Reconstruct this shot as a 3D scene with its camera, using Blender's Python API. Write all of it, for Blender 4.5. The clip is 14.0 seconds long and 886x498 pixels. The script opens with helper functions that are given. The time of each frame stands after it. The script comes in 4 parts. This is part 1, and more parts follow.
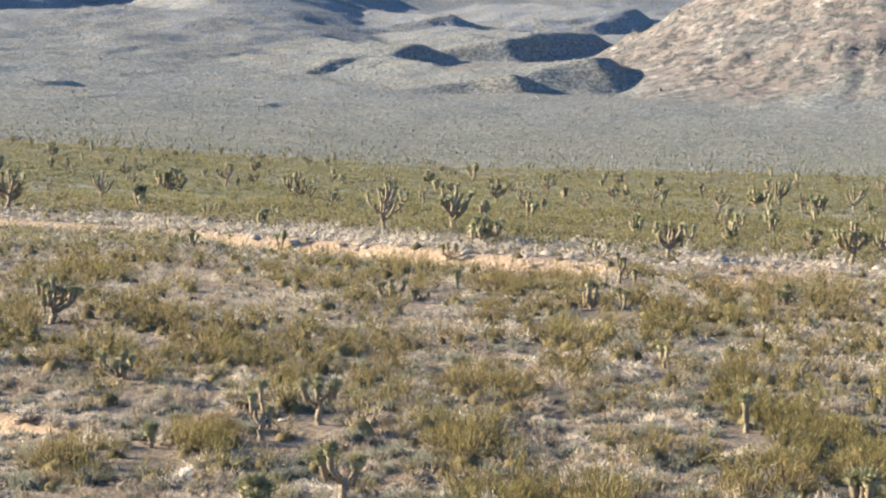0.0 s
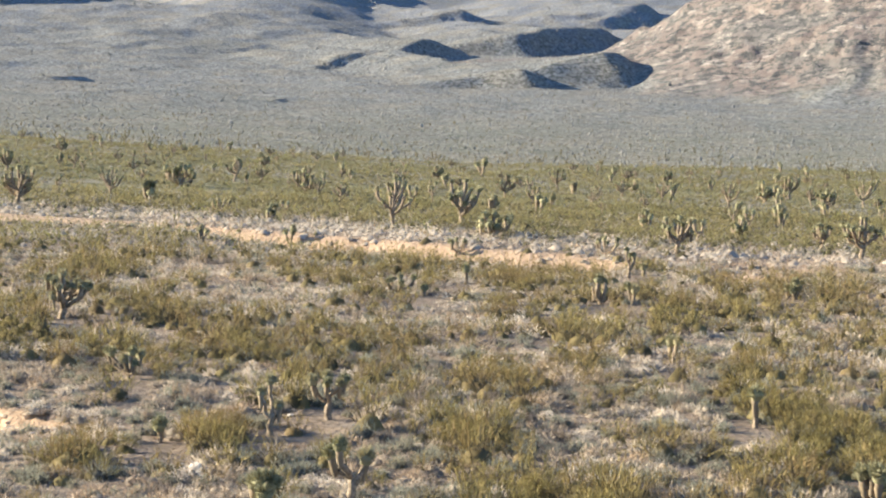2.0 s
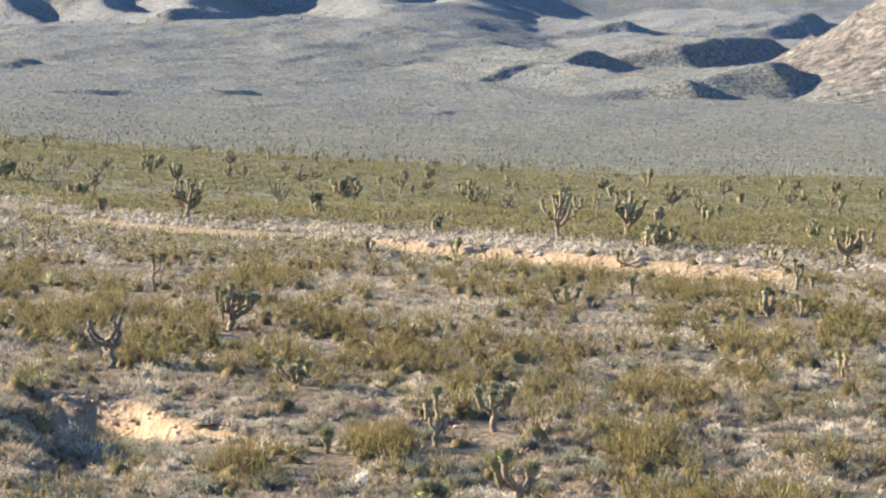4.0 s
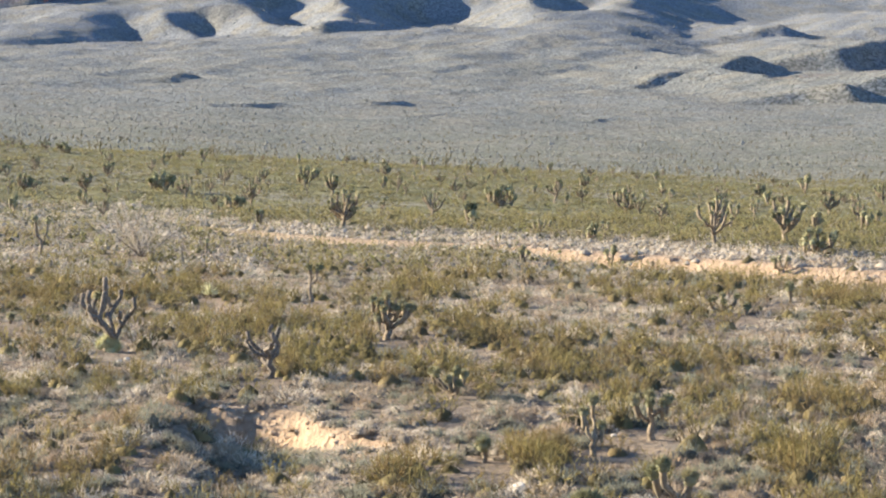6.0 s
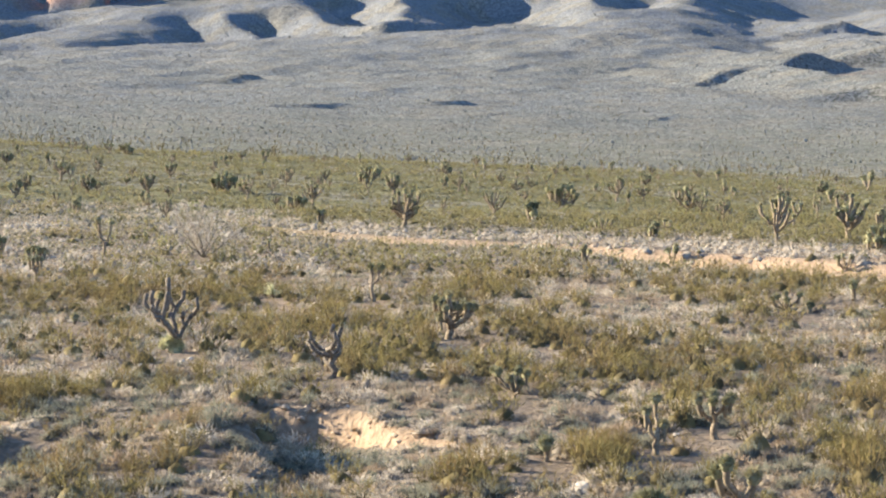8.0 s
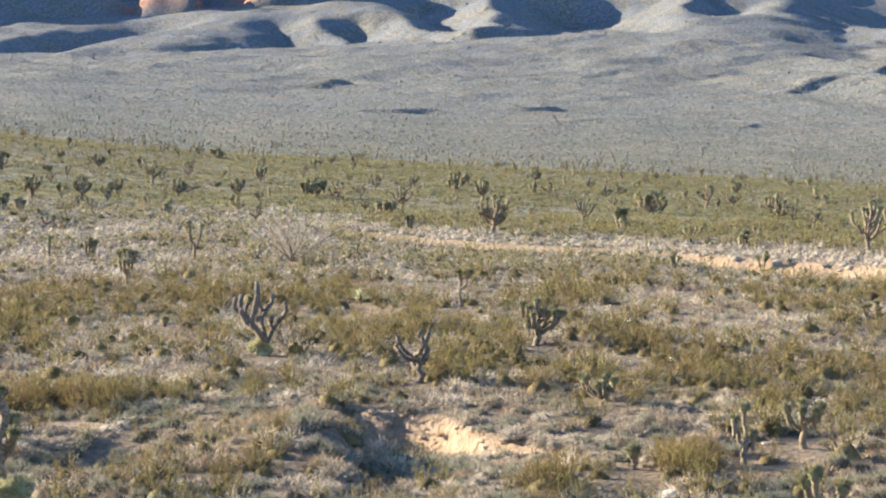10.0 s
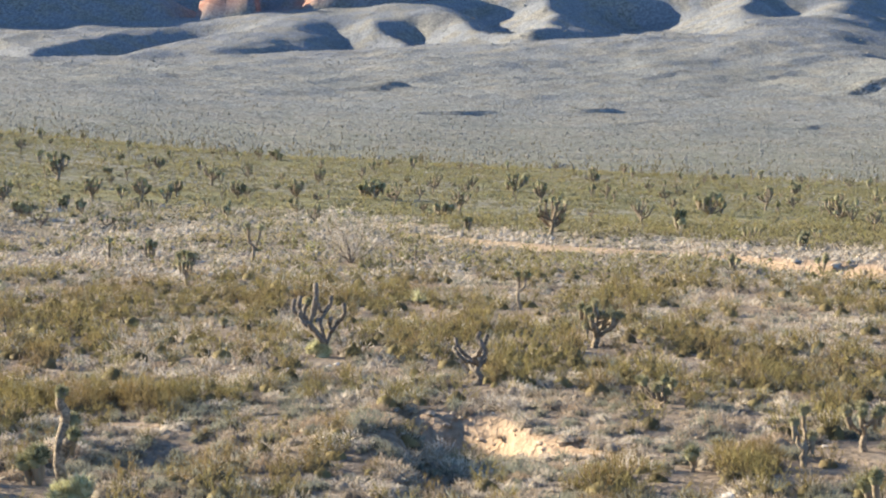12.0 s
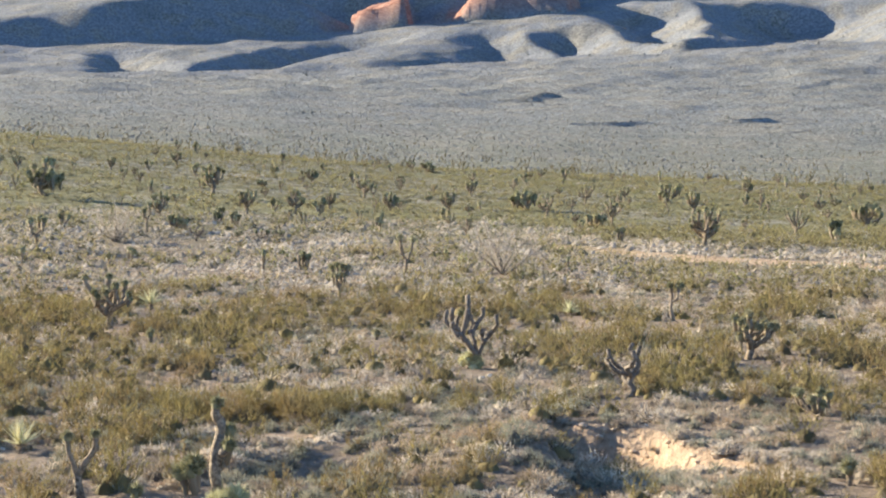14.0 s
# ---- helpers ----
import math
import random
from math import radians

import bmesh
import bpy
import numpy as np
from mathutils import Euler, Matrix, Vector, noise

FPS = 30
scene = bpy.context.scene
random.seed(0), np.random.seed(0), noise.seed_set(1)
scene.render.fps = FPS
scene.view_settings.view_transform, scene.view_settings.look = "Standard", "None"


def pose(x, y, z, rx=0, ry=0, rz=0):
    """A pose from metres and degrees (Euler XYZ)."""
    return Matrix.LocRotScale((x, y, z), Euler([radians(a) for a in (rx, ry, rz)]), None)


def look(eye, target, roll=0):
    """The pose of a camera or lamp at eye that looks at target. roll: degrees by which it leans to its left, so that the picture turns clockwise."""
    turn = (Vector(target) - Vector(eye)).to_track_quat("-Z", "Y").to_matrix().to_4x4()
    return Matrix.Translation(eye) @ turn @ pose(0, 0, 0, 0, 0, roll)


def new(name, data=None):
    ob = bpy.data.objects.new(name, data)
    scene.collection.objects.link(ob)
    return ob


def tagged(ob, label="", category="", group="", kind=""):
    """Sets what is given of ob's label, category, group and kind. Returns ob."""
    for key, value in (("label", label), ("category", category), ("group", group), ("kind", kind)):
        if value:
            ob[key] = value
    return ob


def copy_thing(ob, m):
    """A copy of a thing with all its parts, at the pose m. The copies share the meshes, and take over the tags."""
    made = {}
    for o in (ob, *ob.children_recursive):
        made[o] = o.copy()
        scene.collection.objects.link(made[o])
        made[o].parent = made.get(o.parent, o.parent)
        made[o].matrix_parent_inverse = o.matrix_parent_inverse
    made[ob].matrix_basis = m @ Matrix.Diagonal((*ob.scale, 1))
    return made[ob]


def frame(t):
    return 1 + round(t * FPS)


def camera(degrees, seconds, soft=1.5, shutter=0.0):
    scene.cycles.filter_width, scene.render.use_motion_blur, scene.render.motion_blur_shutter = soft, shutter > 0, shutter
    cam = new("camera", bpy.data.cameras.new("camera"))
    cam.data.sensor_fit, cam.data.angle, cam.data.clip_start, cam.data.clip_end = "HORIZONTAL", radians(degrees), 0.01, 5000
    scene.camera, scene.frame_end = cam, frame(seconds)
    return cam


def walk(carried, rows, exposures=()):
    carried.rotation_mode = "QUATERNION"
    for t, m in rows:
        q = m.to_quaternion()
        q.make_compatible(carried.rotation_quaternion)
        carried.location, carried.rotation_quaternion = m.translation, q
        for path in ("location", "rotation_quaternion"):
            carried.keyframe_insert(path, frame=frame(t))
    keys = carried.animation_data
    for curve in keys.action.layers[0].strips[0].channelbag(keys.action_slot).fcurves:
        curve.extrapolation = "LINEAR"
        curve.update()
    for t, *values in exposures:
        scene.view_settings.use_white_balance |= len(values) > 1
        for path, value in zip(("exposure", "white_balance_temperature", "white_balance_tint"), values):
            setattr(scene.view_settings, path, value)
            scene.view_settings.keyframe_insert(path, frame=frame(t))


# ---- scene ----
EYE = 12.5  # the lens, above the plain in front of the rise on which the camera stands
cam = camera(24.21, 14.0, soft=2.1)
# seconds, turn to the left, look up, lean to the right (degrees): a long lens panned by hand from one spot
ROWS = [
    (0.0, 0.000, -3.970, -1.500),
    (0.5, -0.102, -4.159, -1.495),
    (1.0, -0.146, -4.205, -1.499),
    (1.5, -0.015, -4.146, -1.475),
    (2.0, 0.249, -4.114, -1.466),
    (2.5, 0.498, -4.149, -1.395),
    (3.0, 2.252, -4.050, -1.265),
    (3.5, 3.358, -3.996, -1.236),
    (4.0, 4.843, -3.887, -1.081),
    (4.2, 5.652, -3.881, -0.904),
    (6.3, 9.298, -3.616, -0.135),
    (6.5, 9.338, -3.546, -0.085),
    (7.0, 9.293, -3.570, -0.104),
    (7.5, 9.879, -3.684, 0.016),
    (7.7, 10.363, -3.713, 0.078),
    (9.8, 12.336, -3.583, -0.041),
    (10.0, 13.321, -3.550, -0.171),
    (10.5, 14.456, -3.569, -0.127),
    (11.0, 14.903, -3.527, -0.126),
    (11.5, 14.938, -3.497, -0.079),
    (12.0, 14.940, -3.499, -0.094),
    (12.5, 15.310, -3.406, -0.041),
    (13.0, 16.726, -3.353, 0.109),
    (13.5, 17.735, -3.256, 0.173),
    (14.0, 19.160, -3.173, 0.325),
]
walk(cam, [(t, pose(0, 0, EYE, 0, 0, yaw) @ pose(0, 0, 0, 90 + up) @ pose(0, 0, 0, 0, 0, -lean)) for t, yaw, up, lean in ROWS])

# ---- world, sun, exposure ----
SUN_AZ, SUN_EL = 80.0, 18.0  # degrees: to the left of the y axis, above the horizon
scene.view_settings.exposure = 1.76
world = bpy.data.worlds.new("desert_sky")
scene.world = world
world.use_nodes = True
sky = world.node_tree.nodes.new("ShaderNodeTexSky")
sky.sky_type, sky.sun_disc = "NISHITA", False
sky.sun_elevation, sky.sun_rotation = radians(SUN_EL), radians(-SUN_AZ)
sky.altitude, sky.air_density, sky.dust_density, sky.ozone_density = 1000, 1.0, 0.3, 4.0
backing = world.node_tree.nodes["Background"]
backing.inputs["Strength"].default_value = 0.088
world.node_tree.links.new(sky.outputs[0], backing.inputs["Color"])
to_sun = Vector((-math.sin(radians(SUN_AZ)) * math.cos(radians(SUN_EL)), math.cos(radians(SUN_AZ)) * math.cos(radians(SUN_EL)), math.sin(radians(SUN_EL))))
sun = new("sun", bpy.data.lights.new("sun", "SUN"))
sun.data.energy, sun.data.angle, sun.data.color = 4.9, radians(0.53), (1.0, 0.86, 0.635)
sun.matrix_world = look(to_sun * 400, (0, 0, 0))

# ---- materials ----
def blank(name, roughness=0.9):
    m = bpy.data.materials.new(name)
    m.use_nodes = True
    b = m.node_tree.nodes["Principled BSDF"]
    b.inputs["Roughness"].default_value = roughness
    b.inputs["Specular IOR Level"].default_value = 0.2
    return m, m.node_tree.nodes, m.node_tree.links, b


def mixed(nodes, links, fac, a, b, kind="MIX"):
    """A colour between a and b (sockets or colours)."""
    n = nodes.new("ShaderNodeMix")
    n.data_type, n.blend_type = "RGBA", kind
    for slot, v in ((0, fac), (6, a), (7, b)):
        if isinstance(v, bpy.types.NodeSocket):
            links.new(v, n.inputs[slot])
        else:
            n.inputs[slot].default_value = v if slot == 0 else (*v, 1)
    return n.outputs[2]


def stepped(nodes, links, value, low, high):
    n = nodes.new("ShaderNodeMapRange")
    n.interpolation_type = "SMOOTHSTEP"
    links.new(value, n.inputs[0])
    n.inputs[1].default_value, n.inputs[2].default_value = low, high
    return n.outputs[0]


def grain(nodes, links, scale, detail=4.0, where=None, rough_=0.6):
    n = nodes.new("ShaderNodeTexNoise")
    n.inputs["Scale"].default_value, n.inputs["Detail"].default_value, n.inputs["Roughness"].default_value = scale, detail, rough_
    links.new(where or nodes.new("ShaderNodeNewGeometry").outputs["Position"], n.inputs["Vector"])
    return n.outputs["Fac"]


def named(nodes, name):
    n = nodes.new("ShaderNodeAttribute")
    n.attribute_name = name
    return n.outputs["Fac"]


def relief(nodes, links, b, value, distance, strength=0.6):
    n = nodes.new("ShaderNodeBump")
    n.inputs["Strength"].default_value, n.inputs["Distance"].default_value = strength, distance
    links.new(value, n.inputs["Height"])
    links.new(n.outputs[0], b.inputs["Normal"])


def ground_material():
    m, nodes, links, b = blank("desert_ground", 0.95)
    fine, mid, wide = grain(nodes, links, 2.6, 6), grain(nodes, links, 0.35, 5), grain(nodes, links, 0.02, 4)
    soil = mixed(nodes, links, stepped(nodes, links, fine, 0.35, 0.65), (0.155, 0.122, 0.09), (0.27, 0.212, 0.16))
    soil = mixed(nodes, links, stepped(nodes, links, mid, 0.5, 0.68), soil, (0.235, 0.198, 0.16))
    # bare cut banks and washes
    sand = mixed(nodes, links, stepped(nodes, links, fine, 0.3, 0.7), (0.31, 0.222, 0.152), (0.47, 0.355, 0.255))
    near = mixed(nodes, links, named(nodes, "bare"), soil, sand)
    # low scrub on the plain and the slopes beyond, too small there to stand for itself
    speck = grain(nodes, links, 0.22, 6, rough_=0.75)
    clump = stepped(nodes, links, speck, 0.42, 0.59)
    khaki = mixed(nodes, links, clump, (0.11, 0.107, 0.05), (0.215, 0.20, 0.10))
    # haze put into the scrub's colour: greyer, then bluer, farther away
    muted = mixed(nodes, links, clump, (0.086, 0.094, 0.089), (0.268, 0.278, 0.274))
    far_haze = mixed(nodes, links, clump, (0.12, 0.135, 0.15), (0.238, 0.25, 0.27))
    scrub = mixed(nodes, links, named(nodes, "far_haze"), mixed(nodes, links, named(nodes, "muted"), khaki, muted), far_haze)
    scrub = mixed(nodes, links, stepped(nodes, links, wide, 0.47, 0.58), scrub, mixed(nodes, links, 0.6, scrub, mixed(nodes, links, clump, (0.12, 0.115, 0.09), (0.30, 0.275, 0.23))))
    # sparse flats and darker streaks
    dark_streak, flat_ = grain(nodes, links, 0.0065, 5, rough_=0.65), grain(nodes, links, 0.011, 6, rough_=0.7)
    scrub = mixed(nodes, links, stepped(nodes, links, dark_streak, 0.52, 0.66), scrub, mixed(nodes, links, 0.45, scrub, mixed(nodes, links, clump, (0.075, 0.085, 0.08), (0.16, 0.168, 0.155))))
    scrub = mixed(nodes, links, stepped(nodes, links, flat_, 0.6, 0.7), scrub, mixed(nodes, links, 0.5, scrub, (0.33, 0.31, 0.28)))
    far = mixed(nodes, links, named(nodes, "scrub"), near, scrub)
    # bare rock of the hill and the scarp
    steep = nodes.new("ShaderNodeVectorMath")  # ledges run level round the hill
    steep.operation = "MULTIPLY"
    steep.inputs[1].default_value = (0.85, 0.85, 2.0)
    links.new(nodes.new("ShaderNodeNewGeometry").outputs["Position"], steep.inputs[0])
    patch, streak = grain(nodes, links, 0.012, 6, steep.outputs[0], 0.7), grain(nodes, links, 0.075, 6, steep.outputs[0], 0.8)
    rock = mixed(nodes, links, stepped(nodes, links, patch, 0.4, 0.56), (0.185, 0.176, 0.168), (0.225, 0.188, 0.17))
    rock = mixed(nodes, links, stepped(nodes, links, patch, 0.6, 0.7), rock, (0.28, 0.252, 0.222))
    rock = mixed(nodes, links, stepped(nodes, links, grain(nodes, links, 0.045, 4, steep.outputs[0], 0.7), 0.54, 0.64), rock, (0.38, 0.345, 0.31))
    rock = mixed(nodes, links, stepped(nodes, links, streak, 0.48, 0.56), rock, (0.085, 0.09, 0.092))  # brush in the clefts
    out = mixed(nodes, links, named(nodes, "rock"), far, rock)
    red = mixed(nodes, links, stepped(nodes, links, streak, 0.4, 0.65), (0.25, 0.115, 0.082), (0.42, 0.25, 0.195))
    out = mixed(nodes, links, named(nodes, "red"), out, red)
    links.new(out, b.inputs["Base Color"])
    add = nodes.new("ShaderNodeMath")
    add.operation = "ADD"
    links.new(fine, add.inputs[0])
    links.new(grain(nodes, links, 0.12, 8, rough_=0.7), add.inputs[1])
    # crags where the rock is bare
    crag, lift = nodes.new("ShaderNodeMath"), nodes.new("ShaderNodeMath")
    crag.operation, lift.operation = "MULTIPLY", "MULTIPLY_ADD"
    links.new(grain(nodes, links, 0.06, 9, rough_=0.7), crag.inputs[0])
    links.new(named(nodes, "rock"), crag.inputs[1])
    links.new(crag.outputs[0], lift.inputs[0])
    lift.inputs[1].default_value = 26.0
    links.new(add.outputs[0], lift.inputs[2])
    relief(nodes, links, b, lift.outputs[0], 0.5, 0.7)
    return m


def leaf_material(name, dark, light, dry, dryness=0.5, glow=0.35, pale=None):
    """Leaves or twigs: mottled, and varied from plant to plant (tone) and from blade to blade."""
    m, nodes, links, b = blank(name, 0.8)
    island = nodes.new("ShaderNodeNewGeometry").outputs["Random Per Island"]
    col = mixed(nodes, links, island, dark, light)
    col = mixed(nodes, links, stepped(nodes, links, named(nodes, "tone"), dryness, 1.0), col, mixed(nodes, links, 0.35, dry, col))
    if pale:
        col = mixed(nodes, links, stepped(nodes, links, named(nodes, "tone"), 0.45, 0.1), col, mixed(nodes, links, 0.65, col, pale))
    big = grain(nodes, links, 0.09, 3)
    col = mixed(nodes, links, stepped(nodes, links, big, 0.48, 0.72), col, mixed(nodes, links, 0.4, dry, col))
    col = mixed(nodes, links, stepped(nodes, links, named(nodes, "tone"), -0.1, -0.9), col, (0.09, 0.075, 0.055))  # a bush's wood, and the shade painted into its core
    links.new(col, b.inputs["Base Color"])
    through_light, both = nodes.new("ShaderNodeBsdfTranslucent"), nodes.new("ShaderNodeMixShader")
    links.new(col, through_light.inputs["Color"])
    both.inputs[0].default_value = glow
    links.new(b.outputs[0], both.inputs[1])
    links.new(through_light.outputs[0], both.inputs[2])
    links.new(both.outputs[0], nodes["Material Output"].inputs["Surface"])
    return m


def bark_material(name, dark, light, scale=9.0):
    m, nodes, links, b = blank(name, 0.9)
    g = grain(nodes, links, scale, 5)
    shade = nodes.new("ShaderNodeObjectInfo").outputs["Random"]
    col = mixed(nodes, links, stepped(nodes, links, g, 0.35, 0.65), dark, light)
    col = mixed(nodes, links, shade, col, mixed(nodes, links, 0.5, col, light))
    links.new(col, b.inputs["Base Color"])
    relief(nodes, links, b, g, 0.05, 0.8)
    return m


def stone_material(name, dark, light):
    m, nodes, links, b = blank(name, 0.9)
    g = grain(nodes, links, 7, 6)
    links.new(mixed(nodes, links, stepped(nodes, links, g, 0.35, 0.65), dark, light), b.inputs["Base Color"])
    relief(nodes, links, b, g, 0.04, 0.7)
    return m


GROUND = ground_material()
OLIVE = leaf_material("olive_bush_leaves", (0.13, 0.11, 0.042), (0.36, 0.30, 0.122), (0.24, 0.162, 0.085), 0.45, glow=0.3)
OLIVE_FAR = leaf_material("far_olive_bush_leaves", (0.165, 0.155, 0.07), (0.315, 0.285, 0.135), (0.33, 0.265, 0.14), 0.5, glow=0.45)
GREY = leaf_material("grey_bush_leaves", (0.27, 0.228, 0.172), (0.70, 0.605, 0.48), (0.36, 0.255, 0.165), 0.5, glow=0.2, pale=(0.82, 0.725, 0.59))
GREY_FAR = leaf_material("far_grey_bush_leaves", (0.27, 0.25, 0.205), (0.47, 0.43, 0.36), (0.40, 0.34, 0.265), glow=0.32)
SAGE = leaf_material("sage_bush_leaves", (0.18, 0.185, 0.14), (0.36, 0.36, 0.285), (0.30, 0.28, 0.21))
BROWN = leaf_material("brown_bush_twigs", (0.19, 0.155, 0.12), (0.38, 0.325, 0.26), (0.30, 0.235, 0.17), glow=0.2)
GREEN = leaf_material("green_bush_leaves", (0.19, 0.20, 0.055), (0.36, 0.36, 0.125), (0.33, 0.30, 0.12), glow=0.45)
STRAW = leaf_material("straw_grass", (0.36, 0.29, 0.17), (0.55, 0.46, 0.29), (0.42, 0.33, 0.2))
TWIG = bark_material("bush_twigs", (0.11, 0.085, 0.06), (0.24, 0.20, 0.15), 14)
BARK = bark_material("shaggy_yucca_bark", (0.07, 0.056, 0.042), (0.36, 0.29, 0.213))
DEADWOOD = bark_material("bleached_dead_wood", (0.06, 0.05, 0.041), (0.255, 0.215, 0.177))
LEAF = leaf_material("yucca_leaves", (0.085, 0.09, 0.048), (0.46, 0.445, 0.27), (0.40, 0.36, 0.23), 0.65, glow=0.2)
SWORD = leaf_material("pale_sword_leaves", (0.36, 0.36, 0.2), (0.80, 0.765, 0.5), (0.6, 0.54, 0.34), 0.6, glow=0.2)
THATCH = leaf_material("dead_yucca_leaves", (0.17, 0.135, 0.092), (0.48, 0.395, 0.285), (0.36, 0.285, 0.195), glow=0.15)
PALE_STONE = stone_material("pale_limestone", (0.44, 0.40, 0.34), (0.70, 0.65, 0.575))
TAN_STONE = stone_material("tan_rubble", (0.36, 0.27, 0.19), (0.58, 0.47, 0.35))

# ---- lie of the land ----
def lattice(i, j, seed):
    n = (i.astype(np.int64) * 374761393 + j.astype(np.int64) * 668265263 + seed * 2147483647) & 0xFFFFFFFF
    n = ((n ^ (n >> 13)) * 1274126177) & 0xFFFFFFFF
    return ((n ^ (n >> 16)) & 0xFFFF) / 65535.0


def bumps(x, y, size, seed):
    """Smooth noise from -1 to 1, with bumps of that size."""
    u, v = x / size, y / size
    i, j = np.floor(u), np.floor(v)
    a, b = u - i, v - j
    a, b = a * a * (3 - 2 * a), b * b * (3 - 2 * b)
    low = lattice(i, j, seed) * (1 - a) + lattice(i + 1, j, seed) * a
    high = lattice(i, j + 1, seed) * (1 - a) + lattice(i + 1, j + 1, seed) * a
    return 2 * (low * (1 - b) + high * b) - 1


def rough(x, y, size, seed, octaves=4):
    total, weight = 0.0, 1.0
    for k in range(octaves):
        total = total + weight * bumps(x + 17.3 * k, y - 9.1 * k, size / 2 ** k, seed + k)
        weight *= 0.5
    return total


def smooth(v):
    v = np.clip(v, 0, 1)
    return v * v * (3 - 2 * v)


def polar(x, y):
    return np.degrees(np.arctan2(-x, y)), np.hypot(x, y)


def spot(az, r):
    """The place az degrees to the left of the y axis, r metres from the camera."""
    return -r * math.sin(radians(az)), r * math.cos(radians(az))


# the far plain: degrees above the eye by the distance
PLAIN_R, PLAIN_EL = [480, 650, 900, 1500, 2000, 2600, 3300, 4000, 4900], [-1.5, -1.85, -1.5, -0.75, 0.12, 0.95, 1.8, 2.4, 3.0]
EDGE_AZ = [-60, -12, 0, 6, 12, 20, 31, 60]
EDGE_EL = [-1.6, -1.68, -1.75, -1.52, -1.28, -0.93, 0.06, 0.6]


def wash_line(az):
    """The far bank of the wide wash, in metres from the camera, and how high its bare face stands."""
    r = np.interp(az, [-14, -8, -4.3, -1.8, 1.3, 3.5, 5.5, 8.5, 12.2, 16.2, 22], [158, 161, 163, 168, 176, 180, 185, 197, 205, 222, 235])
    face = np.interp(az, [-14, -11, -9.5, -8, -6.5, -5, -4.2, 2, 5.5, 6.5, 9, 14, 16.2, 17.2], [0.1, 0.2, 0.25, 0.9, 0.2, 0.2, 1.0, 1.3, 1.25, 0.8, 0.75, 0.6, 0.45, 0])
    return r, face


def gully_line(az):
    """The cut bank of the small gully near the camera."""
    r = np.interp(az, [9, 9.7, 10.65, 12.2, 13.5, 14.7, 15.6, 16.4], [76.5, 77.5, 78.7, 81, 85, 87, 87.5, 89])
    face = np.interp(az, [9, 9.7, 10.65, 12.2, 13.5, 14.7, 15.7, 16.3], [0.15, 0.45, 0.65, 0.95, 1.5, 2.0, 1.9, 0])
    return r, face


def spur(x, y, crest, lit, lee):
    """The surface of a spur whose brow runs through these points (degrees to the left, metres away, degrees above the eye):
    it falls steeply towards the plain, gently to either side, and runs on upwards behind."""
    z = np.full(x.shape, -1e4)
    sunny = 0.16
    for (a0, r0, e0), (a1, r1, e1) in zip(crest[:-1], crest[1:]):
        (x0, y0), (x1, y1) = spot(a0, r0), spot(a1, r1)
        z0, z1 = EYE + r0 * math.tan(radians(e0)), EYE + r1 * math.tan(radians(e1))
        dx, dy = x1 - x0, y1 - y0
        along = np.clip(((x - x0) * dx + (y - y0) * dy) / (dx * dx + dy * dy), 0, 1)
        px, py = x - (x0 + along * dx), y - (y0 + along * dy)
        turn = radians((a0 + a1) / 2 + 25)
        right, fore = px * math.cos(turn) + py * math.sin(turn), px * math.sin(turn) - py * math.cos(turn)
        drop = lee * (np.sqrt(np.clip(fore, 0, None) ** 2 + 64) - 8) + lit * np.clip(-fore, 0, None) + 0.5 * np.clip(right, 0, None) + sunny * np.clip(-right, 0, None)
        z = np.maximum(z, z0 + along * (z1 - z0) - drop)
    return z


def wash_at(x, y, crest, wide=55.0):
    """1 along the foot of a spur's brow, falling off to either side."""
    near = np.full(x.shape, 1e9)
    for (a0, r0, _), (a1, r1, _) in zip(crest[:-1], crest[1:]):
        (x0, y0), (x1, y1) = spot(a0, r0 - 45), spot(a1, r1 - 45)
        dx, dy = x1 - x0, y1 - y0
        along = np.clip(((x - x0) * dx + (y - y0) * dy) / (dx * dx + dy * dy), 0, 1)
        near = np.minimum(near, (x - x0 - along * dx) ** 2 + (y - y0 - along * dy) ** 2)
    return np.exp(-near / wide ** 2)


# the foothills below the scarp: where their slope begins and ends, in degrees above the eye, by the azimuth
FOOT_AZ, FOOT_EL = [-2.0, 4.0, 9.0, 12.66, 17.48, 19.13, 25.1, 31.2], [2.5, 2.45, 2.33, 2.15, 1.87, 1.84, 1.68, 1.69]
BROW_AZ, BROW_EL = [-2.0, 4.0, 9.0, 12.66, 15.76, 19.12, 21.53, 25.1, 27.1, 29.98, 31.2], [3.2, 3.6, 3.6, 3.64, 3.37, 3.09, 2.82, 2.64, 2.67, 2.6, 2.56]
# the valleys that cut them: upper and lower end of the bottom line (degrees left, metres beyond the foot, width of the slope that falls to it)
VALLEYS = (
    ((28.10, 325, 59), (27.75, 30, 72)),
    ((22.00, 445, 113), (25.45, 43, 73)),
    ((18.0, 396, 60), (17.05, 17, 250)),
    ((15.9, 330, 95), (14.75, 40, 125)),
    ((13.9, 560, 110), (13.3, 310, 100)),
    ((9.8, 640, 190), (10.1, 150, 150)),
    ((10.1, 150, 150), (12.3, 60, 90)),
    ((5.6, 640, 100), (5.9, 420, 90)),
)


